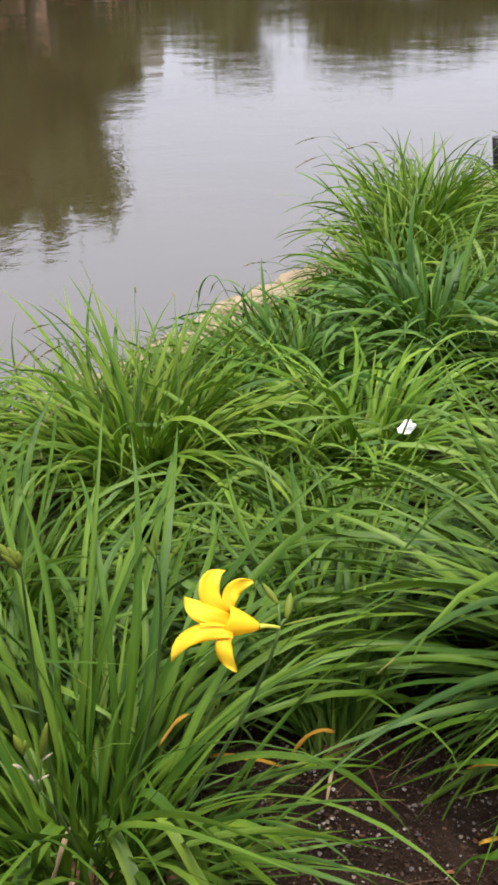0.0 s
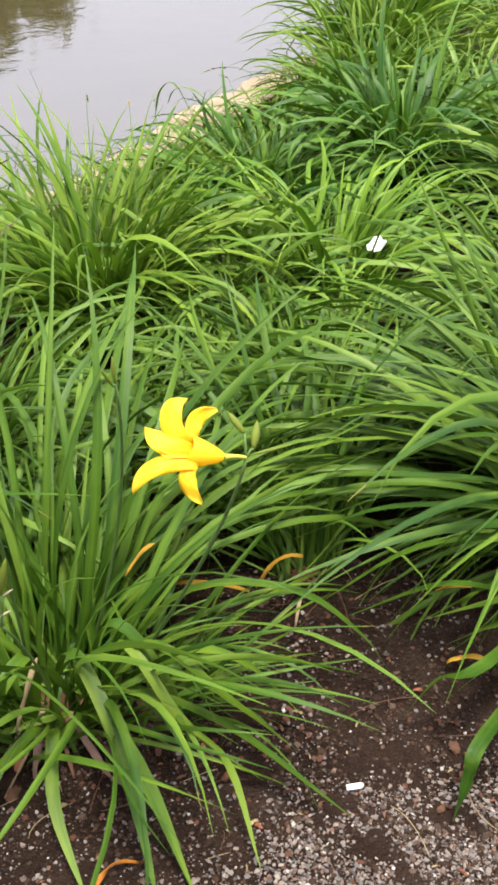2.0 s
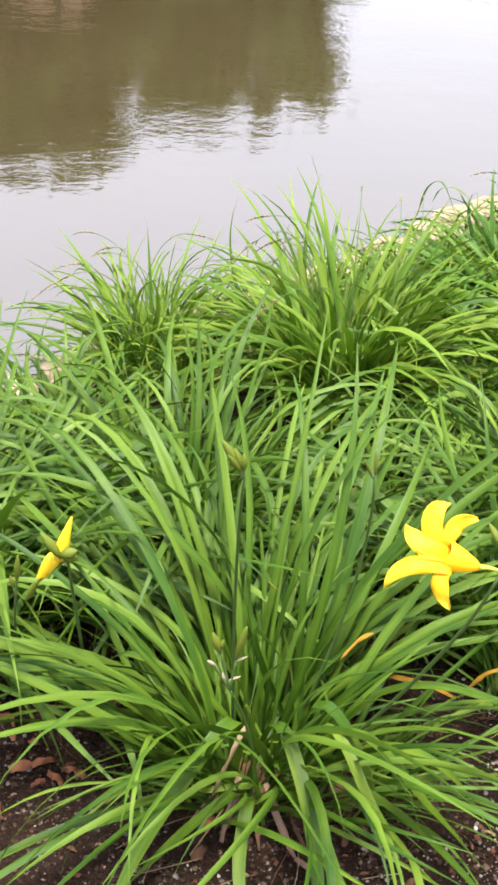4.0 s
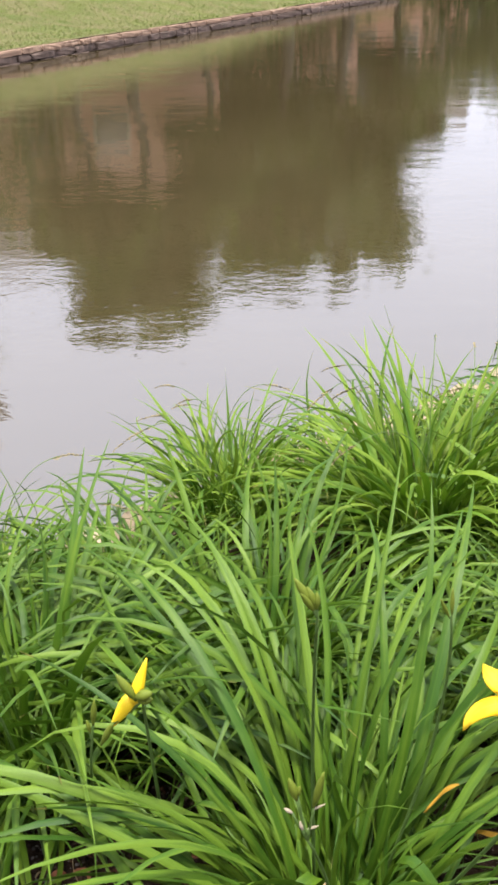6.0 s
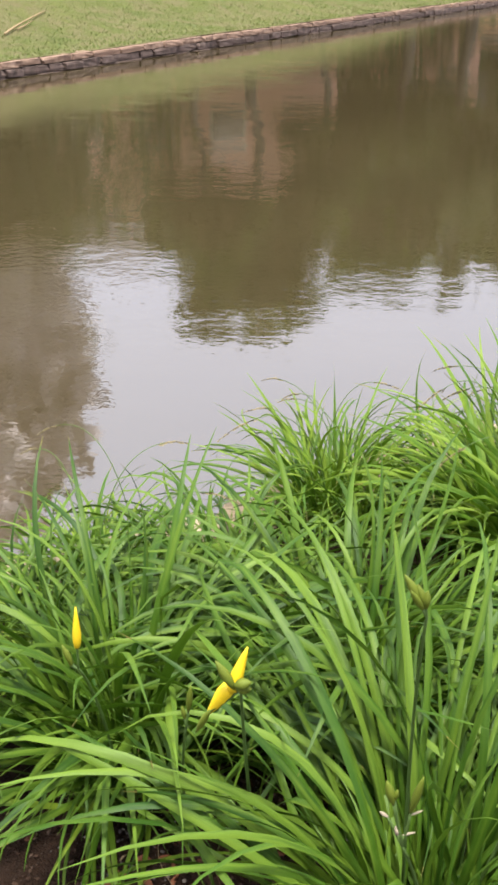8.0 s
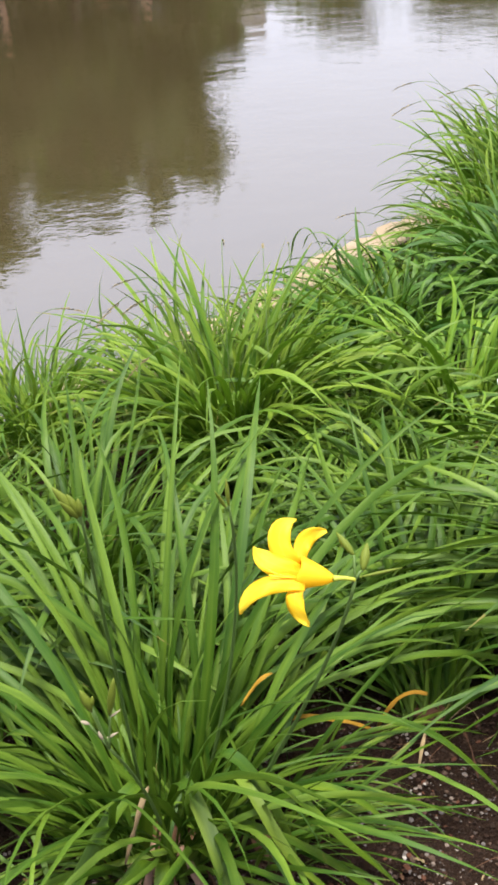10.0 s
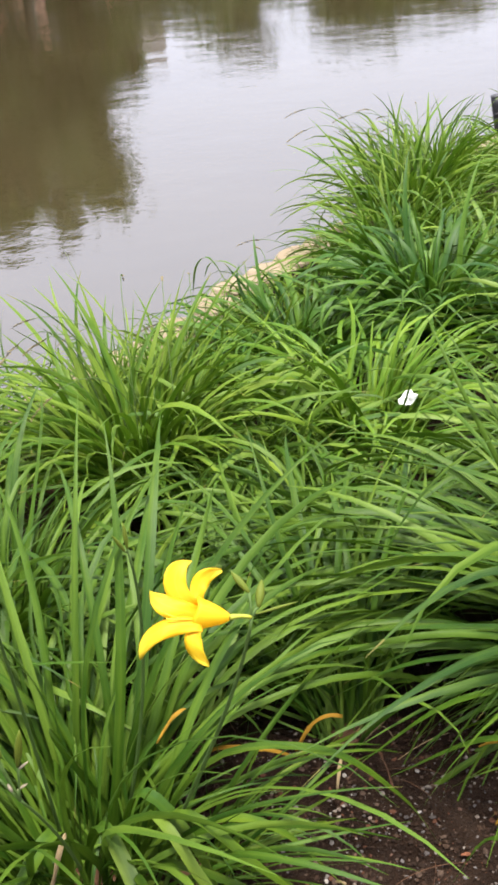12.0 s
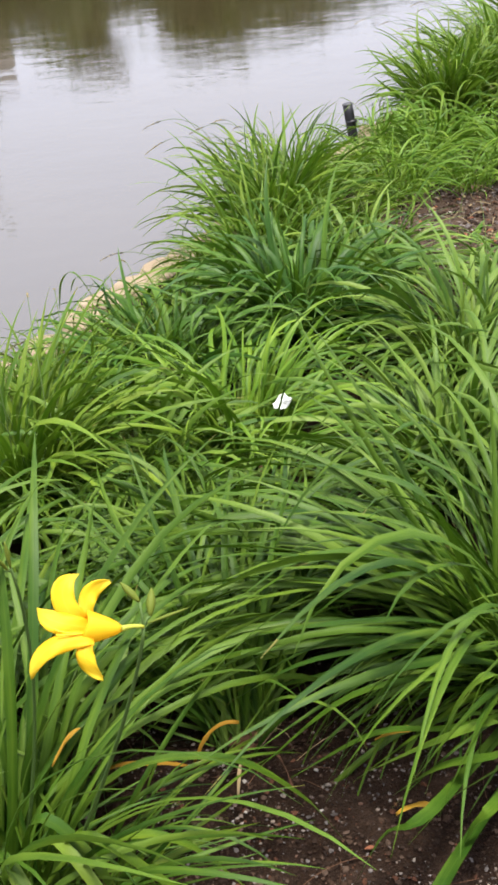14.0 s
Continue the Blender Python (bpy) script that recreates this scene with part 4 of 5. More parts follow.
# ---- withered leaves, litter and pebbles on the soil ----
def withered(points, width, material, label, name="withered_leaf"):
    """A dry leaf along a curve."""
    pts = curve_points(*points, 10)
    verts, uvs, faces = [], [], []
    for i, p in enumerate(pts):
        t = i / 9
        ahead = (pts[min(i + 1, 9)] - pts[max(i - 1, 0)]).normalized()
        side = ahead.cross(Vector((0.2, -0.5, 0.8))).normalized()
        w = width * (0.35 + 0.65 * math.sin(math.pi * (0.12 + 0.83 * t))) * (1 + 0.45 * noise.noise(p * 60))
        up = side.cross(ahead)
        roll = 2.2 * noise.noise(pts[0] * 30 + Vector((t * 2.5, 0, 0)))
        side, up = math.cos(roll) * side + math.sin(roll) * up, math.cos(roll) * up - math.sin(roll) * side
        p = p + 0.5 * width * noise.noise(p * 90) * up
        for k in (-1, 0, 1):
            verts.append(p + k * w * side + (0.3 * w if k else 0) * up)
            uvs.append((t, 0.5 + k / 2))
    for i in range(9):
        for k in (0, 1):
            q = i * 3 + k
            faces.append((q, q + 1, q + 4, q + 3))
    ob = new(name, mesh_of(name, verts, faces, material, True, uvs))
    ob.modifiers.new("thickness", "SOLIDIFY").thickness = 0.0008
    return tagged(ob, label, "leaf")


withered(((-0.115, 0.905, 0.19), (-0.120, 0.885, 0.20), (-0.150, 0.870, 0.10)), 0.0030, STRAW, "pale dry leaf folded over in the daylily clump")
OR = "curled withered orange leaf lying between the clumps"
withered(((0.258, 1.178, 0.060), (0.215, 1.175, 0.085), (0.185, 1.170, 0.010)), 0.0036, ORANGE, OR)
withered(((0.055, 1.150, 0.050), (0.095, 1.155, 0.060), (0.175, 1.160, 0.015)), 0.0044, ORANGE, OR)
withered(((0.036, 1.075, 0.205), (0.018, 1.064, 0.212), (-0.006, 1.046, 0.178)), 0.0022, ORANGE, OR)
withered(((0.425, 1.050, 0.095), (0.46, 1.047, 0.115), (0.495, 1.042, 0.10)), 0.0040, ORANGE, OR)
withered(((0.430, 0.982, 0.02), (0.46, 0.977, 0.045), (0.490, 0.972, 0.025)), 0.0044, ORANGE, OR)
withered(((-0.066, 0.692, 0.004), (-0.055, 0.735, 0.040), (-0.010, 0.735, 0.006)), 0.0029, AMBER, "curled amber-brown dead leaf on damp soil")
FOOT_TEXT = "dry pinkish-brown leaf drooping at a clump's foot"
for a, b, c, width, material in [((-0.122, 0.925, 0.075), (-0.128, 0.905, 0.055), (-0.138, 0.868, 0.008), 0.0060, PINKISH), ((-0.088, 0.915, 0.075), (-0.070, 0.885, 0.050), (-0.042, 0.856, 0.012), 0.0055, PINKISH), ((-0.042, 0.856, 0.010), (-0.024, 0.846, 0.012), (-0.006, 0.833, 0.006), 0.0042, PINKISH),
                                 ((-0.150, 0.915, 0.050), (-0.165, 0.900, 0.045), (-0.195, 0.868, 0.006), 0.0018, STRAW), ((-0.140, 0.905, 0.030), (-0.150, 0.885, 0.025), (-0.175, 0.845, 0.006), 0.0018, STRAW), ((-0.145, 0.915, 0.045), (-0.152, 0.900, 0.040), (-0.160, 0.878, 0.012), 0.0085, REDLEAF),
                                 ((-0.100, 0.905, 0.040), (-0.095, 0.885, 0.030), (-0.088, 0.862, 0.008), 0.0030, RUSSET), ((-0.060, 0.905, 0.050), (-0.046, 0.880, 0.036), (-0.025, 0.868, 0.008), 0.0030, RUSSET), ((0.30, 1.12, 0.04), (0.305, 1.09, 0.045), (0.312, 1.065, 0.006), 0.0026, RUSSET),
                                 ((0.25, 1.13, 0.04), (0.242, 1.11, 0.045), (0.232, 1.085, 0.006), 0.0026, STRAW), ((0.66, 1.12, 0.05), (0.65, 1.10, 0.05), (0.635, 1.075, 0.006), 0.0026, RUSSET)]:
    withered((a, b, c), width, material, FOOT_TEXT)
for x, y, a, ln, width in [(0.392, 0.805, 20, 0.020, 0.0075), (0.408, 0.842, 100, 0.021, 0.0055), (0.408, 0.790, 75, 0.024, 0.0060), (0.430, 0.822, 130, 0.024, 0.0060), (0.10, 0.838, 40, 0.020, 0.0050), (-0.17, 0.84, 60, 0.026, 0.0055), (0.02, 0.885, 85, 0.022, 0.0052), (0.36, 0.765, 10, 0.020, 0.0042)]:
    c, s_, z = math.cos(radians(a)) * ln, math.sin(radians(a)) * ln, soil_height(x, y)
    withered(((x, y, z + 0.004), (x + c / 2, y + s_ / 2, z + 0.010), (x + c, y + s_, z + 0.005)), width, RUSSET, "flat brown dead leaf on damp soil", "dead_leaf")
r = random.Random(5)
for k in range(294):
    x, y = (r.uniform(-0.65, -0.28), r.uniform(0.82, 1.25)) if k < 34 else (r.uniform(-0.3, 0.5), r.uniform(0.66, 1.0)) if k < 84 else (r.uniform(1.12, 1.95), r.uniform(2.85, 3.75))
    a, ln = r.uniform(0, 360), r.uniform(0.012, 0.030) if k < 34 else r.uniform(0.010, 0.028) if k > 83 else r.uniform(0.006, 0.016)
    c, s = math.cos(radians(a)) * ln, math.sin(radians(a)) * ln
    z = soil_height(x, y)
    withered(((x, y, z + 0.004), (x + c / 2, y + s / 2, z + 0.005 + ln * r.uniform(0.05, 0.4)), (x + c, y + s, z + 0.004)), ln * r.uniform(0.12, 0.2), r.choice((RUSSET, REDLEAF, STRAW) if k > 83 else (RUSSET, REDLEAF, STRAW)), "small brown dead leaf on damp soil", "dead_leaf")
for k in range(14):
    x, y, a, ln = r.uniform(-0.52, -0.36), r.uniform(0.86, 1.04), r.uniform(0, 360), r.uniform(0.018, 0.034)
    c, s = math.cos(radians(a)) * ln, math.sin(radians(a)) * ln
    withered(((x, y, 0.008), (x + c / 2, y + s / 2, r.uniform(0.012, 0.024)), (x + c, y + s, 0.008)), ln * r.uniform(0.16, 0.24), REDLEAF, "curled reddish-brown dead leaf on the soil", "dead_leaf")
for k in range(70):
    x, y, a, ln = r.gauss(1.5, 0.24), r.gauss(3.32, 0.26), r.uniform(0, 360), r.uniform(0.03, 0.10)
    c, s, z = math.cos(radians(a)) * ln, math.sin(radians(a)) * ln, soil_height(x, y)
    pts = curve_points((x, y, z + 0.005), (x + c / 2 + r.gauss(0, 0.01), y + s / 2, z + r.uniform(0.008, 0.03)), (x + c, y + s, z + 0.006), 7)
    tagged(part("straw", tube(pts, [0.0016] * 7, 5), STRAW), "thin dry straw lying on bare gravelly soil", "straw")
for k in range(46):
    x, y = r.choice([(-0.06, 0.86), (0.02, 0.84), (-0.14, 0.85), (0.10, 0.86), (0.33, 0.83), (0.27, 1.17), (0.30, 1.15), (-0.10, 0.93), (0.62, 1.10), (0.1, 1.2), (-0.4, 1.05)])
    x, y, a, ln = x + r.gauss(0, 0.06), y + r.gauss(0, 0.05), r.uniform(0, 360), r.uniform(0.04, 0.12)
    c, s = math.cos(radians(a)) * ln, math.sin(radians(a)) * ln
    pts = curve_points((x, y, 0.006), (x + c / 2 + r.gauss(0, 0.014), y + s / 2 + r.gauss(0, 0.012), r.uniform(0.008, 0.025)), (x + c, y + s, 0.006), 7)
    tagged(part("straw", tube(pts, [0.0006] * 7, 5), r.choice((STRAW, RUSSET, RUSSET))), "thin dry rootlet lying on the soil", "straw")


def cigarette_end():
    root = new("cigarette_end")
    root.matrix_basis = pose(0.265, 0.81, soil_height(0.265, 0.81) + 0.005, 0, 0, 2)
    tagged(root, "short white cigarette end on damp gravelly soil", "litter")
    bm = tube([(-0.011, 0, 0), (-0.0108, 0, 0), (0, 0, 0.0002), (0.0085, 0.0003, 0)], [0.0036, 0.0039, 0.0039, 0.0038], 12)
    part("paper", bm, WHITE_SCRAP, root)
    bm = tube([(0.0085, 0.0003, 0), (0.0105, 0.0004, 0.0003), (0.0118, 0.0002, 0)], [0.0036, 0.0033, 0.0016], 10)
    part("burnt_tip", bm, ASH, root, "grey burnt tip")


cigarette_end()


def scrap():
    bm = bmesh.new()
    n, rows = 9, []
    for i in range(n):
        row = []
        for j in range(n):
            u, v = 2 * i / (n - 1) - 1, 2 * j / (n - 1) - 1
            u, v = u * math.sqrt(1 - v * v / 2), v * math.sqrt(1 - u * u / 2)
            row.append(bm.verts.new((0.021 * u, 0.0130 * v, 0.007 * math.sin(3 * u + v) + 0.005 * math.cos(5 * v + 2 * u) + 0.003 * math.sin(9 * u - 4 * v))))
        rows.append(row)
    for i in range(n - 1):
        for j in range(n - 1):
            bm.faces.new((rows[i][j], rows[i + 1][j], rows[i + 1][j + 1], rows[i][j + 1]))
    ob = part("paper_scrap", bm, WHITE_SCRAP, None, "", pose(0.540, 1.973, 0.166, 34, -8, 12))
    ob.modifiers.new("thickness", "SOLIDIFY").thickness = 0.0012
    tagged(ob, "crumpled white paper scrap caught among fresh green leaves", "litter")


scrap()


def gravel_edge(x):
    """How far the dense gravel of the path reaches into the bed."""
    return np.interp(x, (-0.7, -0.1, 0.0, 0.11, 0.18, 0.25, 0.45, 1.05), (0.62, 0.64, 0.67, 0.70, 0.75, 0.785, 0.79, 0.78))


def pebbles(name, n, box, sizes, seed, label, fill=0.25, material=PEBBLE, category="gravel", thin=None):
    """Small stones scattered on the soil, joined."""
    r = np.random.default_rng(seed)
    bm = bmesh.new()
    bmesh.ops.create_icosphere(bm, subdivisions=1, radius=1.0)
    ball = np.array([v.co[:] for v in bm.verts])
    tris = np.array([[v.index for v in f.verts] for f in bm.faces])
    bm.free()
    xs, ys = r.uniform(box[0], box[2], n), r.uniform(box[1], box[3], n)
    keep = np.array([noise.noise((x * 5, y * 5, seed)) + fill + 0.5 * noise.noise((x * 1.6, y * 1.6, 9)) for x, y in zip(xs, ys)]) > r.uniform(-0.45, 0.45, n)
    edge = np.minimum(np.minimum(xs - box[0], box[2] - xs), np.minimum(ys - box[1], box[3] - ys)) / (0.22 * min(box[2] - box[0], box[3] - box[1]))
    keep &= edge > r.random(n)            # thins out towards the rim
    if thin is not None:
        beyond = np.maximum(0.0, ys + r.normal(0, 0.018, n) - gravel_edge(xs))
        keep &= (beyond == 0) | (r.random(n) < thin * (0.25 + 0.75 * np.exp(-beyond / 0.06)))
    xs, ys = xs[keep], ys[keep]
    size = sizes[0] * (sizes[1] / sizes[0]) ** (r.random(len(xs)) ** 2.2)
    zs = np.array([soil_height(x, y) for x, y in zip(xs, ys)])
    flat = np.stack([r.uniform(0.8, 1.4, len(xs)), r.uniform(0.7, 1.1, len(xs)), r.uniform(0.5, 0.8, len(xs))], 1)
    a = r.uniform(0, 2 * math.pi, len(xs))
    pts = ball[None] * flat[:, None] * (1 + r.uniform(-0.35, 0.3, (len(xs), len(ball), 1))) * size[:, None, None]
    x = pts[..., 0] * np.cos(a)[:, None] - pts[..., 1] * np.sin(a)[:, None]
    y = pts[..., 0] * np.sin(a)[:, None] + pts[..., 1] * np.cos(a)[:, None]
    verts = np.stack([x + xs[:, None], y + ys[:, None], pts[..., 2] + (zs + size * 0.3)[:, None]], -1).reshape(-1, 3)
    faces = (tris[None] + (np.arange(len(xs)) * len(ball))[:, None, None]).reshape(-1, 3)
    ob = new(name, mesh_of(name, verts.tolist(), faces.tolist(), material, False))
    return tagged(ob, label, category, kind="stuff")


pebbles("gravel", 14000, (-0.7, 0.5, 0.95, 1.4), (0.0009, 0.0040), 2, "scattered grey and white pebbles pressed into dark soil", 0.2)
pebbles("gravel", 34000, (-0.60, 0.25, 1.0, 0.94), (0.0009, 0.0034), 6, "dense fine gravel along the edge of the bed", 0.3, thin=0.62)
pebbles("gravel", 70000, (0.02, 0.25, 1.05, 0.98), (0.0009, 0.0034), 8, "dense pale gravel along the edge of the bed", 0.75, thin=0.40)
pebbles("gravel", 16000, (-0.75, 0.28, 0.22, 0.74), (0.0012, 0.0046), 12, "dense pale gravel along the edge of the bed", 0.4, thin=0.75)
pebbles("gravel", 9000, (1.0, 2.7, 2.2, 4.2), (0.0018, 0.009), 4, "brown and grey gravel on a bare patch of soil")
pebbles("soil_crumbs", 52000, (-0.75, 0.36, 1.05, 1.45), (0.0010, 0.0050), 15, "loose dark brown crumbs of damp soil", 0.5, CRUMB, "soil")
pebbles("soil_crumbs", 7000, (0.9, 2.6, 2.3, 4.3), (0.0025, 0.012), 16, "loose dark brown crumbs of damp soil", 0.5, CRUMB, "soil")


# ---- the post on the bank ----
def post():
    root = new("post")
    root.matrix_basis = Matrix.Translation(near(2.425, 0.073, 0.0))
    tagged(root, "short leaning black plastic post stub on the stone edge", "post")
    top = Vector((-0.022, 0.040, 0.168))
    pts = [Vector((0, 0, -0.05)).lerp(top, k / 6) for k in range(7)]
    part("pipe", tube(pts, [0.023, 0.023, 0.0232, 0.023, 0.0228, 0.023, 0.0225], 14), BLACK, root)
    part("rim", tube([top, top + Vector((-0.001, 0, 0.006))], [0.0238, 0.0232], 14), CUT, root)
    part("collar", tube([top * 0.52, top * 0.60], [0.0262, 0.0262], 14), BLACK, root)


post()


# ---- trees and houses across the water, seen in the mirror of the pond ----
def tree(x, y, z, height, radius, seed, label, crown=CROWN_GREEN, leaves=1500, leaf=0.30, low=0.22, name="tree"):
    r = random.Random(seed)
    root = new(name)
    root.matrix_basis = pose(x, y, z)
    tagged(root, label, "tree")
    top = height * 0.8
    pts = [Vector((0.15 * math.sin(k * 1.3 + seed), 0.15 * math.cos(k * 0.9 + seed), top * k / 9 - 0.1)) for k in range(10)]
    part("trunk", tube(pts, [height * 0.022 * (1 - 0.85 * k / 9) + 0.02 for k in range(10)], 9), BARK, root)
    hubs = []
    for k in range(13):
        h = height * r.uniform(low + 0.06, 0.82)
        a, out = r.uniform(0, 2 * math.pi), radius * r.uniform(0.45, 0.95) * math.sqrt(max(0.1, 1 - ((h / height - 0.5) / 0.55) ** 2))
        foot = Vector((0, 0, h * 0.78))
        tip = Vector((out * math.cos(a), out * math.sin(a), h + 0.12 * height * r.random()))
        limb = curve_points(foot, foot.lerp(tip, 0.5) + Vector((0, 0, 0.06 * height)), tip, 7)
        part("limb", tube(limb, [height * 0.008 * (1 - 0.8 * j / 6) + 0.01 for j in range(7)], 6), BARK, root)
        hubs += [limb[3], limb[5], limb[6]]
    hubs += [Vector((0, 0, height * f)) for f in (0.7, 0.82, 0.9)]
    verts, faces, uvs = [], [], []
    for k in range(leaves):
        hub = r.choice(hubs)
        p = hub + Vector((r.gauss(0, 1), r.gauss(0, 1), r.gauss(0, 0.8))) * radius * 0.20
        if p.z > height or p.z < height * low:
            continue
        s = leaf * r.uniform(0.5, 1.3)
        a, b = Vector((r.gauss(0, 1), r.gauss(0, 1), r.gauss(0, 0.6))).normalized(), Vector((r.gauss(0, 1), r.gauss(0, 1), r.gauss(0, 1)))
        b = a.cross(b).normalized()
        n = len(verts)
        verts += [p - a * s, p + b * s * 0.45, p + a * s, p - b * s * 0.45]
        uvs += [(0.3, 0.5), (0.5, 0.1), (0.7, 0.5), (0.5, 0.9)]
        faces.append((n, n + 1, n + 2, n + 3))
    place_part("crown", mesh_of("crown", verts, faces, crown, False, uvs), root)
    return root


def polar(az, dist):
    return dist * math.sin(radians(az)), dist * math.cos(radians(az))


def lawn_z(x, y):
    """How high the ground lies across the water."""
    d = Vector((x, y, 0)) - FAR_FOOT
    off = max(0.0, d.dot(FAR_OUT) - bend(d.dot(FAR_ALONG)) - 0.12, y - 61.0)
    rise = min(1.0, off / 9.0)
    return LAWN_Z + 2.3 * rise * rise * (3 - 2 * rise)


GREEN_TREE, GREY_TREE = "leafy green tree on the far lawn", "greyish half-bare tree on the far bank"
trees = [(-31.6, 24, 20.0, 2.3, 1, GREY_TREE, CROWN_GREY), (-30.9, 23, 11.5, 1.7, 21, GREY_TREE, CROWN_GREY), (-33.5, 27, 13.0, 3.4, 2, GREEN_TREE, CROWN_GREEN),
         (-18.8, 31, 7.0, 1.5, 3, GREEN_TREE, CROWN_GREEN), (-15.9, 33, 9.6, 2.1, 4, GREEN_TREE, CROWN_GREEN), (-12.4, 35, 6.8, 1.7, 5, GREEN_TREE, CROWN_GREEN), (-8.4, 38, 9.8, 2.6, 6, GREEN_TREE, CROWN_GREEN), (-5.4, 42, 11.0, 2.7, 7, GREEN_TREE, CROWN_GREEN), (-10.5, 44, 9.0, 3.0, 8, GREEN_TREE, CROWN_GREEN), (-2.7, 50, 7.8, 2.2, 9, GREEN_TREE, CROWN_GREEN),
         (1.5, 68, 6.4, 3.2, 10, GREEN_TREE, CROWN_GREEN), (4.0, 70, 9.0, 3.0, 11, GREEN_TREE, CROWN_GREEN), (6.3, 72, 5.6, 2.4, 12, GREEN_TREE, CROWN_GREEN), (9.2, 70, 7.8, 3.0, 13, GREEN_TREE, CROWN_GREEN), (11.6, 70, 9.0, 3.2, 14, GREEN_TREE, CROWN_GREEN), (14.2, 72, 8.0, 3.0, 15, GREEN_TREE, CROWN_GREEN), (17.0, 72, 7.2, 3.0, 16, GREEN_TREE, CROWN_GREEN), (20, 75, 5.2, 3.0, 17, GREEN_TREE, CROWN_GREEN), (25, 80, 5.0, 3.5, 18, GREEN_TREE, CROWN_GREEN)]
for az, dist, height, radius, seed, label, crown in trees:
    x, y = polar(az, dist)
    tree(x, y, lawn_z(x, y), height - lawn_z(x, y), radius, seed, label, crown, (9000 if dist < 25 else 6500) if dist < 60 else 2400, 0.34 if dist < 60 else 0.4, 0.12 if dist < 28 or dist > 60 else 0.42 if dist < 34 else 0.26)


def house(x, y, z, w, d, h, turn, rows, cols, label):
    """A brick house with a gable roof; its windowed front faces -y before the turn."""
    root = new("house")
    root.matrix_basis = pose(x, y, z, 0, 0, turn)
    tagged(root, label, "house")

    def box(name, lo, hi, mat, parent=root, text=""):
        bm = bmesh.new()
        bmesh.ops.create_cube(bm, size=1.0)
        lo, hi = Vector(lo), Vector(hi)
        for v in bm.verts:
            v.co = Vector([lo[i] + (v.co[i] + 0.5) * (hi[i] - lo[i]) for i in range(3)])
        bmesh.ops.bevel(bm, geom=bm.edges[:], offset=0.01, segments=1, affect="EDGES")
        return part(name, bm, mat, parent, text)

    box("wall", (-w / 2, 0, 0), (w / 2, d, h), BRICK)
    bm = bmesh.new()
    rise, o = d * 0.36, 0.4
    prof = [(-o, h - 0.15), (d / 2, h + rise), (d + o, h - 0.15), (d + o, h + 0.05), (d / 2, h + rise + 0.22), (-o, h + 0.05)]
    a = [bm.verts.new((-w / 2 - o, py, pz)) for py, pz in prof]
    b = [bm.verts.new((w / 2 + o, py, pz)) for py, pz in prof]
    bm.faces.new(a[::-1]), bm.faces.new(b)
    for k in range(6):
        bm.faces.new((a[k], a[(k + 1) % 6], b[(k + 1) % 6], b[k]))
    part("roof", bm, ROOF, root)
    for i in range(rows):
        for j in range(cols):
            cx, cz = -w / 2 + (j + 0.5) * w / cols, 0.9 + i * 2.8
            frame_ob = box("window", (cx - 0.62, -0.06, cz), (cx + 0.62, 0.05, cz + 1.5), PAINT, root)
            box("pane", (cx - 0.52, -0.075, cz + 0.1), (cx + 0.52, -0.062, cz + 1.4), GLASS, frame_ob)


x, y = polar(-21.0, 37)
house(x, y, lawn_z(x, y) - 0.05, 12.0, 6.0, 4.7, 18, 2, 5, "two-storey pale pinkish brick house with light windows")
x, y = polar(-9.6, 47)
house(x, y, lawn_z(x, y) - 0.05, 8.0, 6.0, 3.4, 8, 1, 4, "low pinkish brick house behind tree trunks")
x, y = polar(-3.4, 56)
house(x, y, lawn_z(x, y) - 0.05, 8.0, 7.0, 3.2, 4, 1, 4, "low pinkish brick house under the far trees")


# ---- shrubs under the far trees, one long belt ----
def hedge(name, places, height, seed, label):
    r = random.Random(seed)
    verts, faces, uvs = [], [], []
    for x, y in places:
        for k in range(560):
            p = Vector((x + r.gauss(0, 1.0), y + r.gauss(0, 0.8), lawn_z(x, y) + height * r.random() ** 0.8))
            s = r.uniform(0.12, 0.3)
            a, b = Vector((r.gauss(0, 1), r.gauss(0, 1), r.gauss(0, 1))).normalized(), Vector((r.gauss(0, 1), r.gauss(0, 1), r.gauss(0, 1)))
            b = a.cross(b).normalized()
            n = len(verts)
            verts += [p - a * s, p + b * s * 0.5, p + a * s, p - b * s * 0.5]
            uvs += [(0.3, 0.5), (0.5, 0.1), (0.7, 0.5), (0.5, 0.9)]
            faces.append((n, n + 1, n + 2, n + 3))
    tagged(new(name, mesh_of(name, verts, faces, CROWN_GREEN, False, uvs)), label, "shrubs", kind="stuff")


GAPS = ((-25.5, -22.0), (-20.8, -11.8), (-8.9, -7.2), (-6.4, -0.8))      # bearings where the houses show
belt = [(-31 + 1.1 * k, 31 + 0.6 * k) for k in range(32)]
hedge("shrubs", [polar(az, dist) for az, dist in belt if not any(a < az < b for a, b in GAPS)] + [polar(3 + 1.6 * k, 67 + 0.3 * k) for k in range(19)] + [polar(-29 + 1.25 * k, 62) for k in range(25)], 4.4, 3, "dark green shrubs under the far trees")


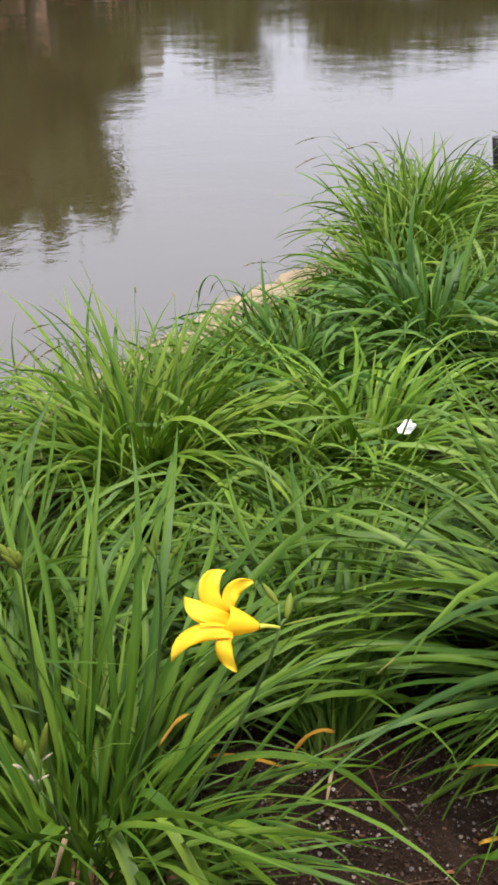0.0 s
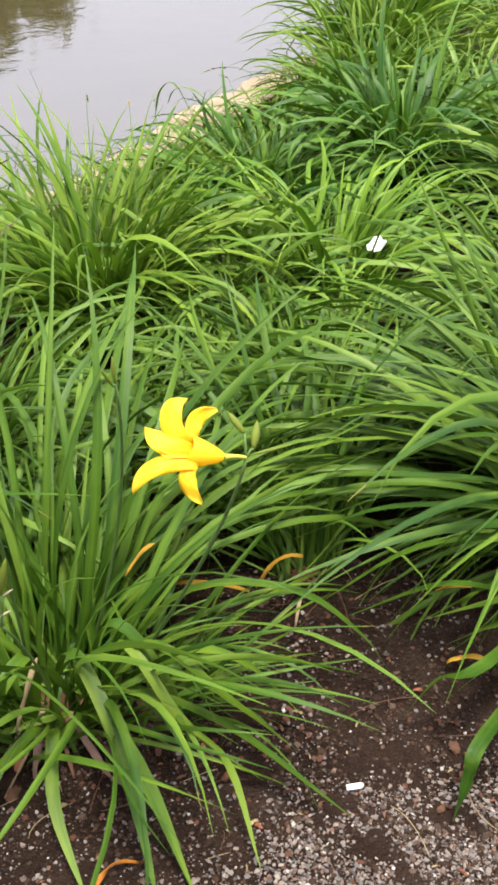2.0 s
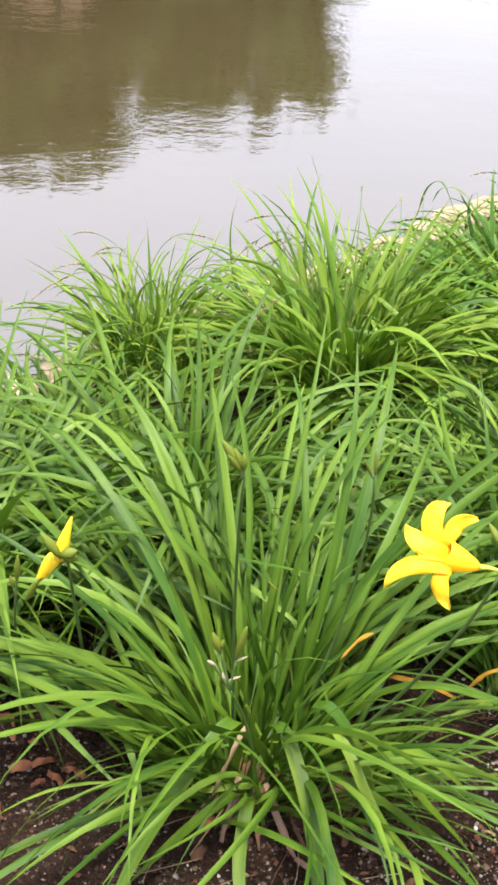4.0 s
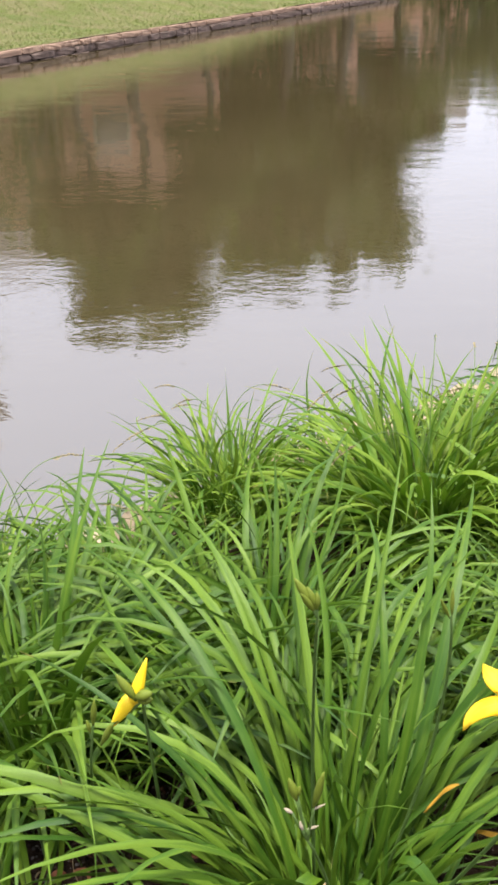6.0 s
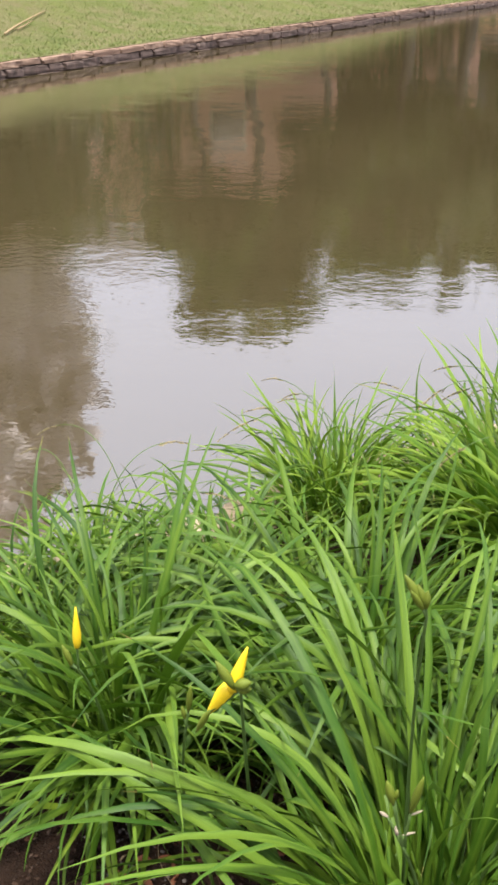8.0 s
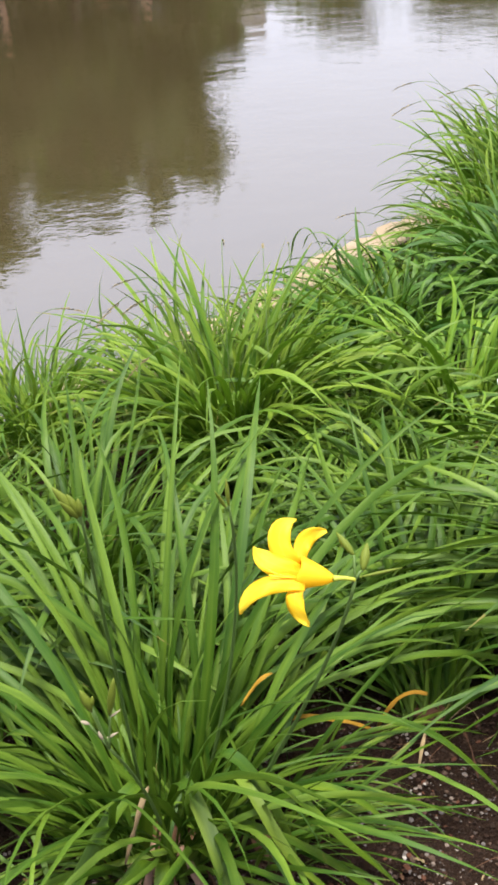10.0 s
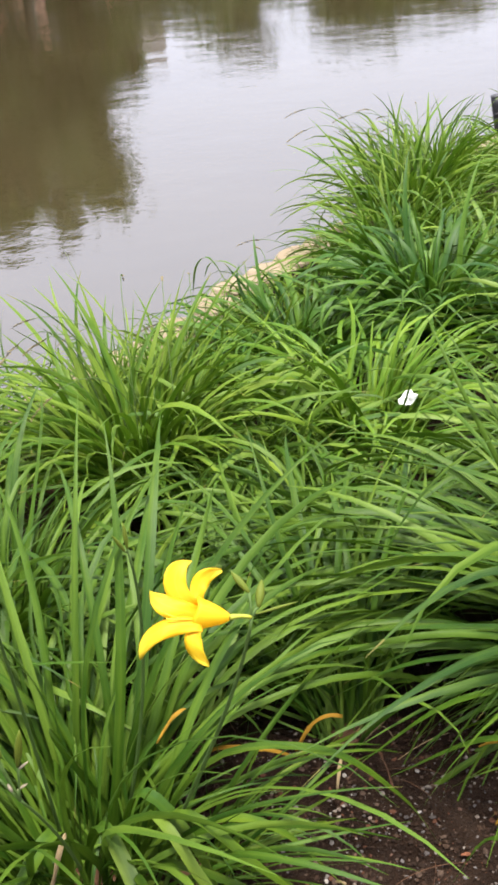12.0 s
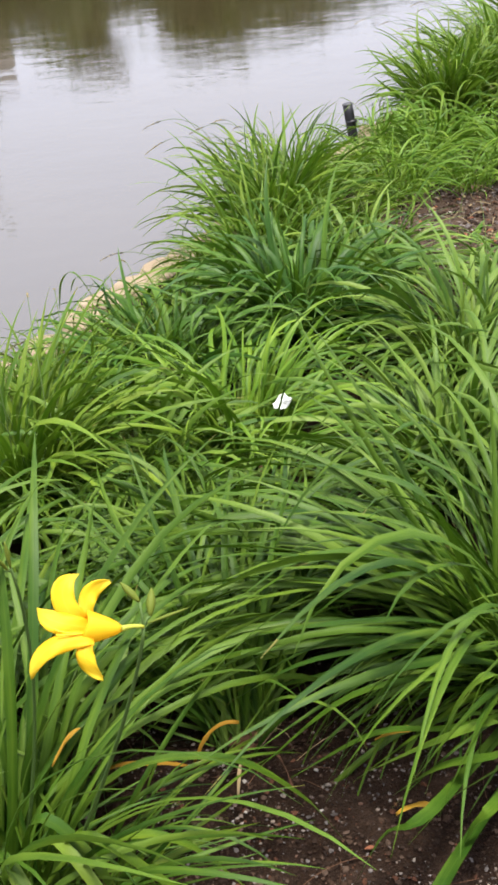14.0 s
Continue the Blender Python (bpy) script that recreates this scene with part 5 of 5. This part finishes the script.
# ---- stick and grass on the far lawn ----
for stick, thick in (([(-7.90, 14.70), (-8.06, 15.30), (-8.22, 16.70)], 0.016), ([(-7.93, 15.15), (-7.98, 15.5), (-8.05, 15.86)], 0.013)):
    pts = curve_points(*[Vector((x, y, lawn_z(x, y) + 0.045)) for x, y in stick], 8)
    tagged(part("stick", tube(pts, [thick * (1.1 - 0.07 * k) for k in range(8)], 6), STRAW), "pale broken stick on the far lawn", "stick")


def lawn_tufts():
    r = random.Random(8)
    verts, faces, uvs = [], [], []
    for k in range(26000):
        s, off = r.uniform(-4, 26), r.random() ** 1.5 * 5 + 0.2
        p = far(s, off)
        z = lawn_z(p.x, p.y) + 0.03 * noise.noise((p.x * 0.7, p.y * 0.7, 0))
        a, h = r.uniform(0, 6.28), r.uniform(0.02, 0.045)
        n = len(verts)
        w = Vector((math.cos(a), math.sin(a), 0)) * 0.007
        verts += [Vector((p.x, p.y, z)) - w, Vector((p.x, p.y, z)) + w, Vector((p.x + r.gauss(0, 0.03), p.y + r.gauss(0, 0.03), z + h))]
        uvs += [(0.2, 0.1), (0.2, 0.9), (0.9, 0.5)]
        faces.append((n, n + 1, n + 2))
    tagged(new("lawn_grass", mesh_of("lawn_grass", verts, faces, LAWN_BLADE, False, uvs)), "short uneven lawn grass on the far bank", "grass", kind="stuff")


lawn_tufts()


# ---- stone walls at the water ----
def stone_mesh(seed, chip=0.12, worn=0.75):
    """A rough block one unit long, deep and high, with worn edges."""
    r = random.Random(seed)
    bm = bmesh.new()
    bmesh.ops.create_cube(bm, size=1.0)
    bmesh.ops.subdivide_edges(bm, edges=bm.edges[:], cuts=2, use_grid_fill=True)
    for v in bm.verts:
        round_off = max(0.0, v.co.length - 0.60) * worn
        v.co = v.co * (1 - round_off) + Vector([r.uniform(-chip, chip) * 0.62 for _ in range(3)])
    mesh = bpy.data.meshes.new("stone")
    bm.to_mesh(mesh)
    bm.free()
    return mesh


def wall(name, spot, runs, courses, depth, long, materials, label, seed, rough, backing, chip=0.12, worn=0.75):
    """A dry stone wall: courses of (z, height); each block is a piece of its own."""
    r = random.Random(seed)
    lo, hi, z0, z1, deep = backing
    pts, faces = [], []
    steps = [lo] + list(np.arange(12.0, 26.0, 0.5)) * (hi > 40 and lo < -20) + [hi]
    for k, at in enumerate(steps):
        pts += [spot(at, deep[0], z0), spot(at, deep[1], z0), spot(at, deep[1], z1), spot(at, deep[0], z1)]
        if k:
            b = 4 * k
            faces += [(b - 4 + q, b - 4 + (q + 1) % 4, b + (q + 1) % 4, b + q) for q in range(4)]
    faces += [(3, 2, 1, 0), tuple(range(len(pts) - 4, len(pts)))]
    root = new(name, mesh_of(name, pts, faces, FOOTING, False))
    tagged(root, label, "wall", kind="structure")
    shapes = {material: [stone_mesh(seed * 50 + k, chip, worn) for k in range(14)] for material in materials}
    for material, kinds in shapes.items():
        for shape in kinds:
            shape.materials.append(material)
    for row, (z, h, inset) in enumerate(courses):
        s = runs[0] + r.uniform(0, long)
        while s < runs[1]:
            ln = long * r.uniform(0.65, 1.4)
            p = spot(s + ln / 2, depth / 2 + inset + r.uniform(-0.022, 0.022), z + r.uniform(-0.16, 0.16) * h * rough)
            ahead = spot(s + ln / 2 + 0.2) - spot(s + ln / 2 - 0.2)
            turn = math.degrees(math.atan2(ahead.y, ahead.x))
            m = Matrix.Translation(p) @ pose(0, 0, 0, r.uniform(-3, 3) * rough, r.uniform(-3, 3) * rough, turn + r.uniform(-6, 6) * rough) @ Matrix.Diagonal((ln * 0.955, depth * r.uniform(0.85, 1.12), h * r.uniform(0.9, 1.08), 1))
            place_part("stone", r.choice(shapes[materials[min(row, len(materials) - 1)]]), root, "", m)
            s += ln
    return root


wall("wall_near", near, (-3.8, 6.0), [(-0.025, 0.085, 0.0), (-0.12, 0.10, 0.02), (-0.23, 0.11, 0.03), (-0.34, 0.11, 0.04)], 0.15, 0.14, (LIMESTONE,), "low dry wall of pale tan limestone blocks", 5, 1.0, (-14, 60, -0.9, -0.06, (0.08, 0.155)))
wall("wall_far", far, (-6.0, 34.0), [(-0.246, 0.078, 0.03), (-0.338, 0.094, 0.0), (-0.44, 0.10, 0.01)], 0.24, 0.44, (TOPSTONE, DARKSTONE), "low weathered stone wall along the far bank", 9, 0.4, (-22, 46, -0.9, -0.26, (0.08, 0.15)), 0.06, 0.22)
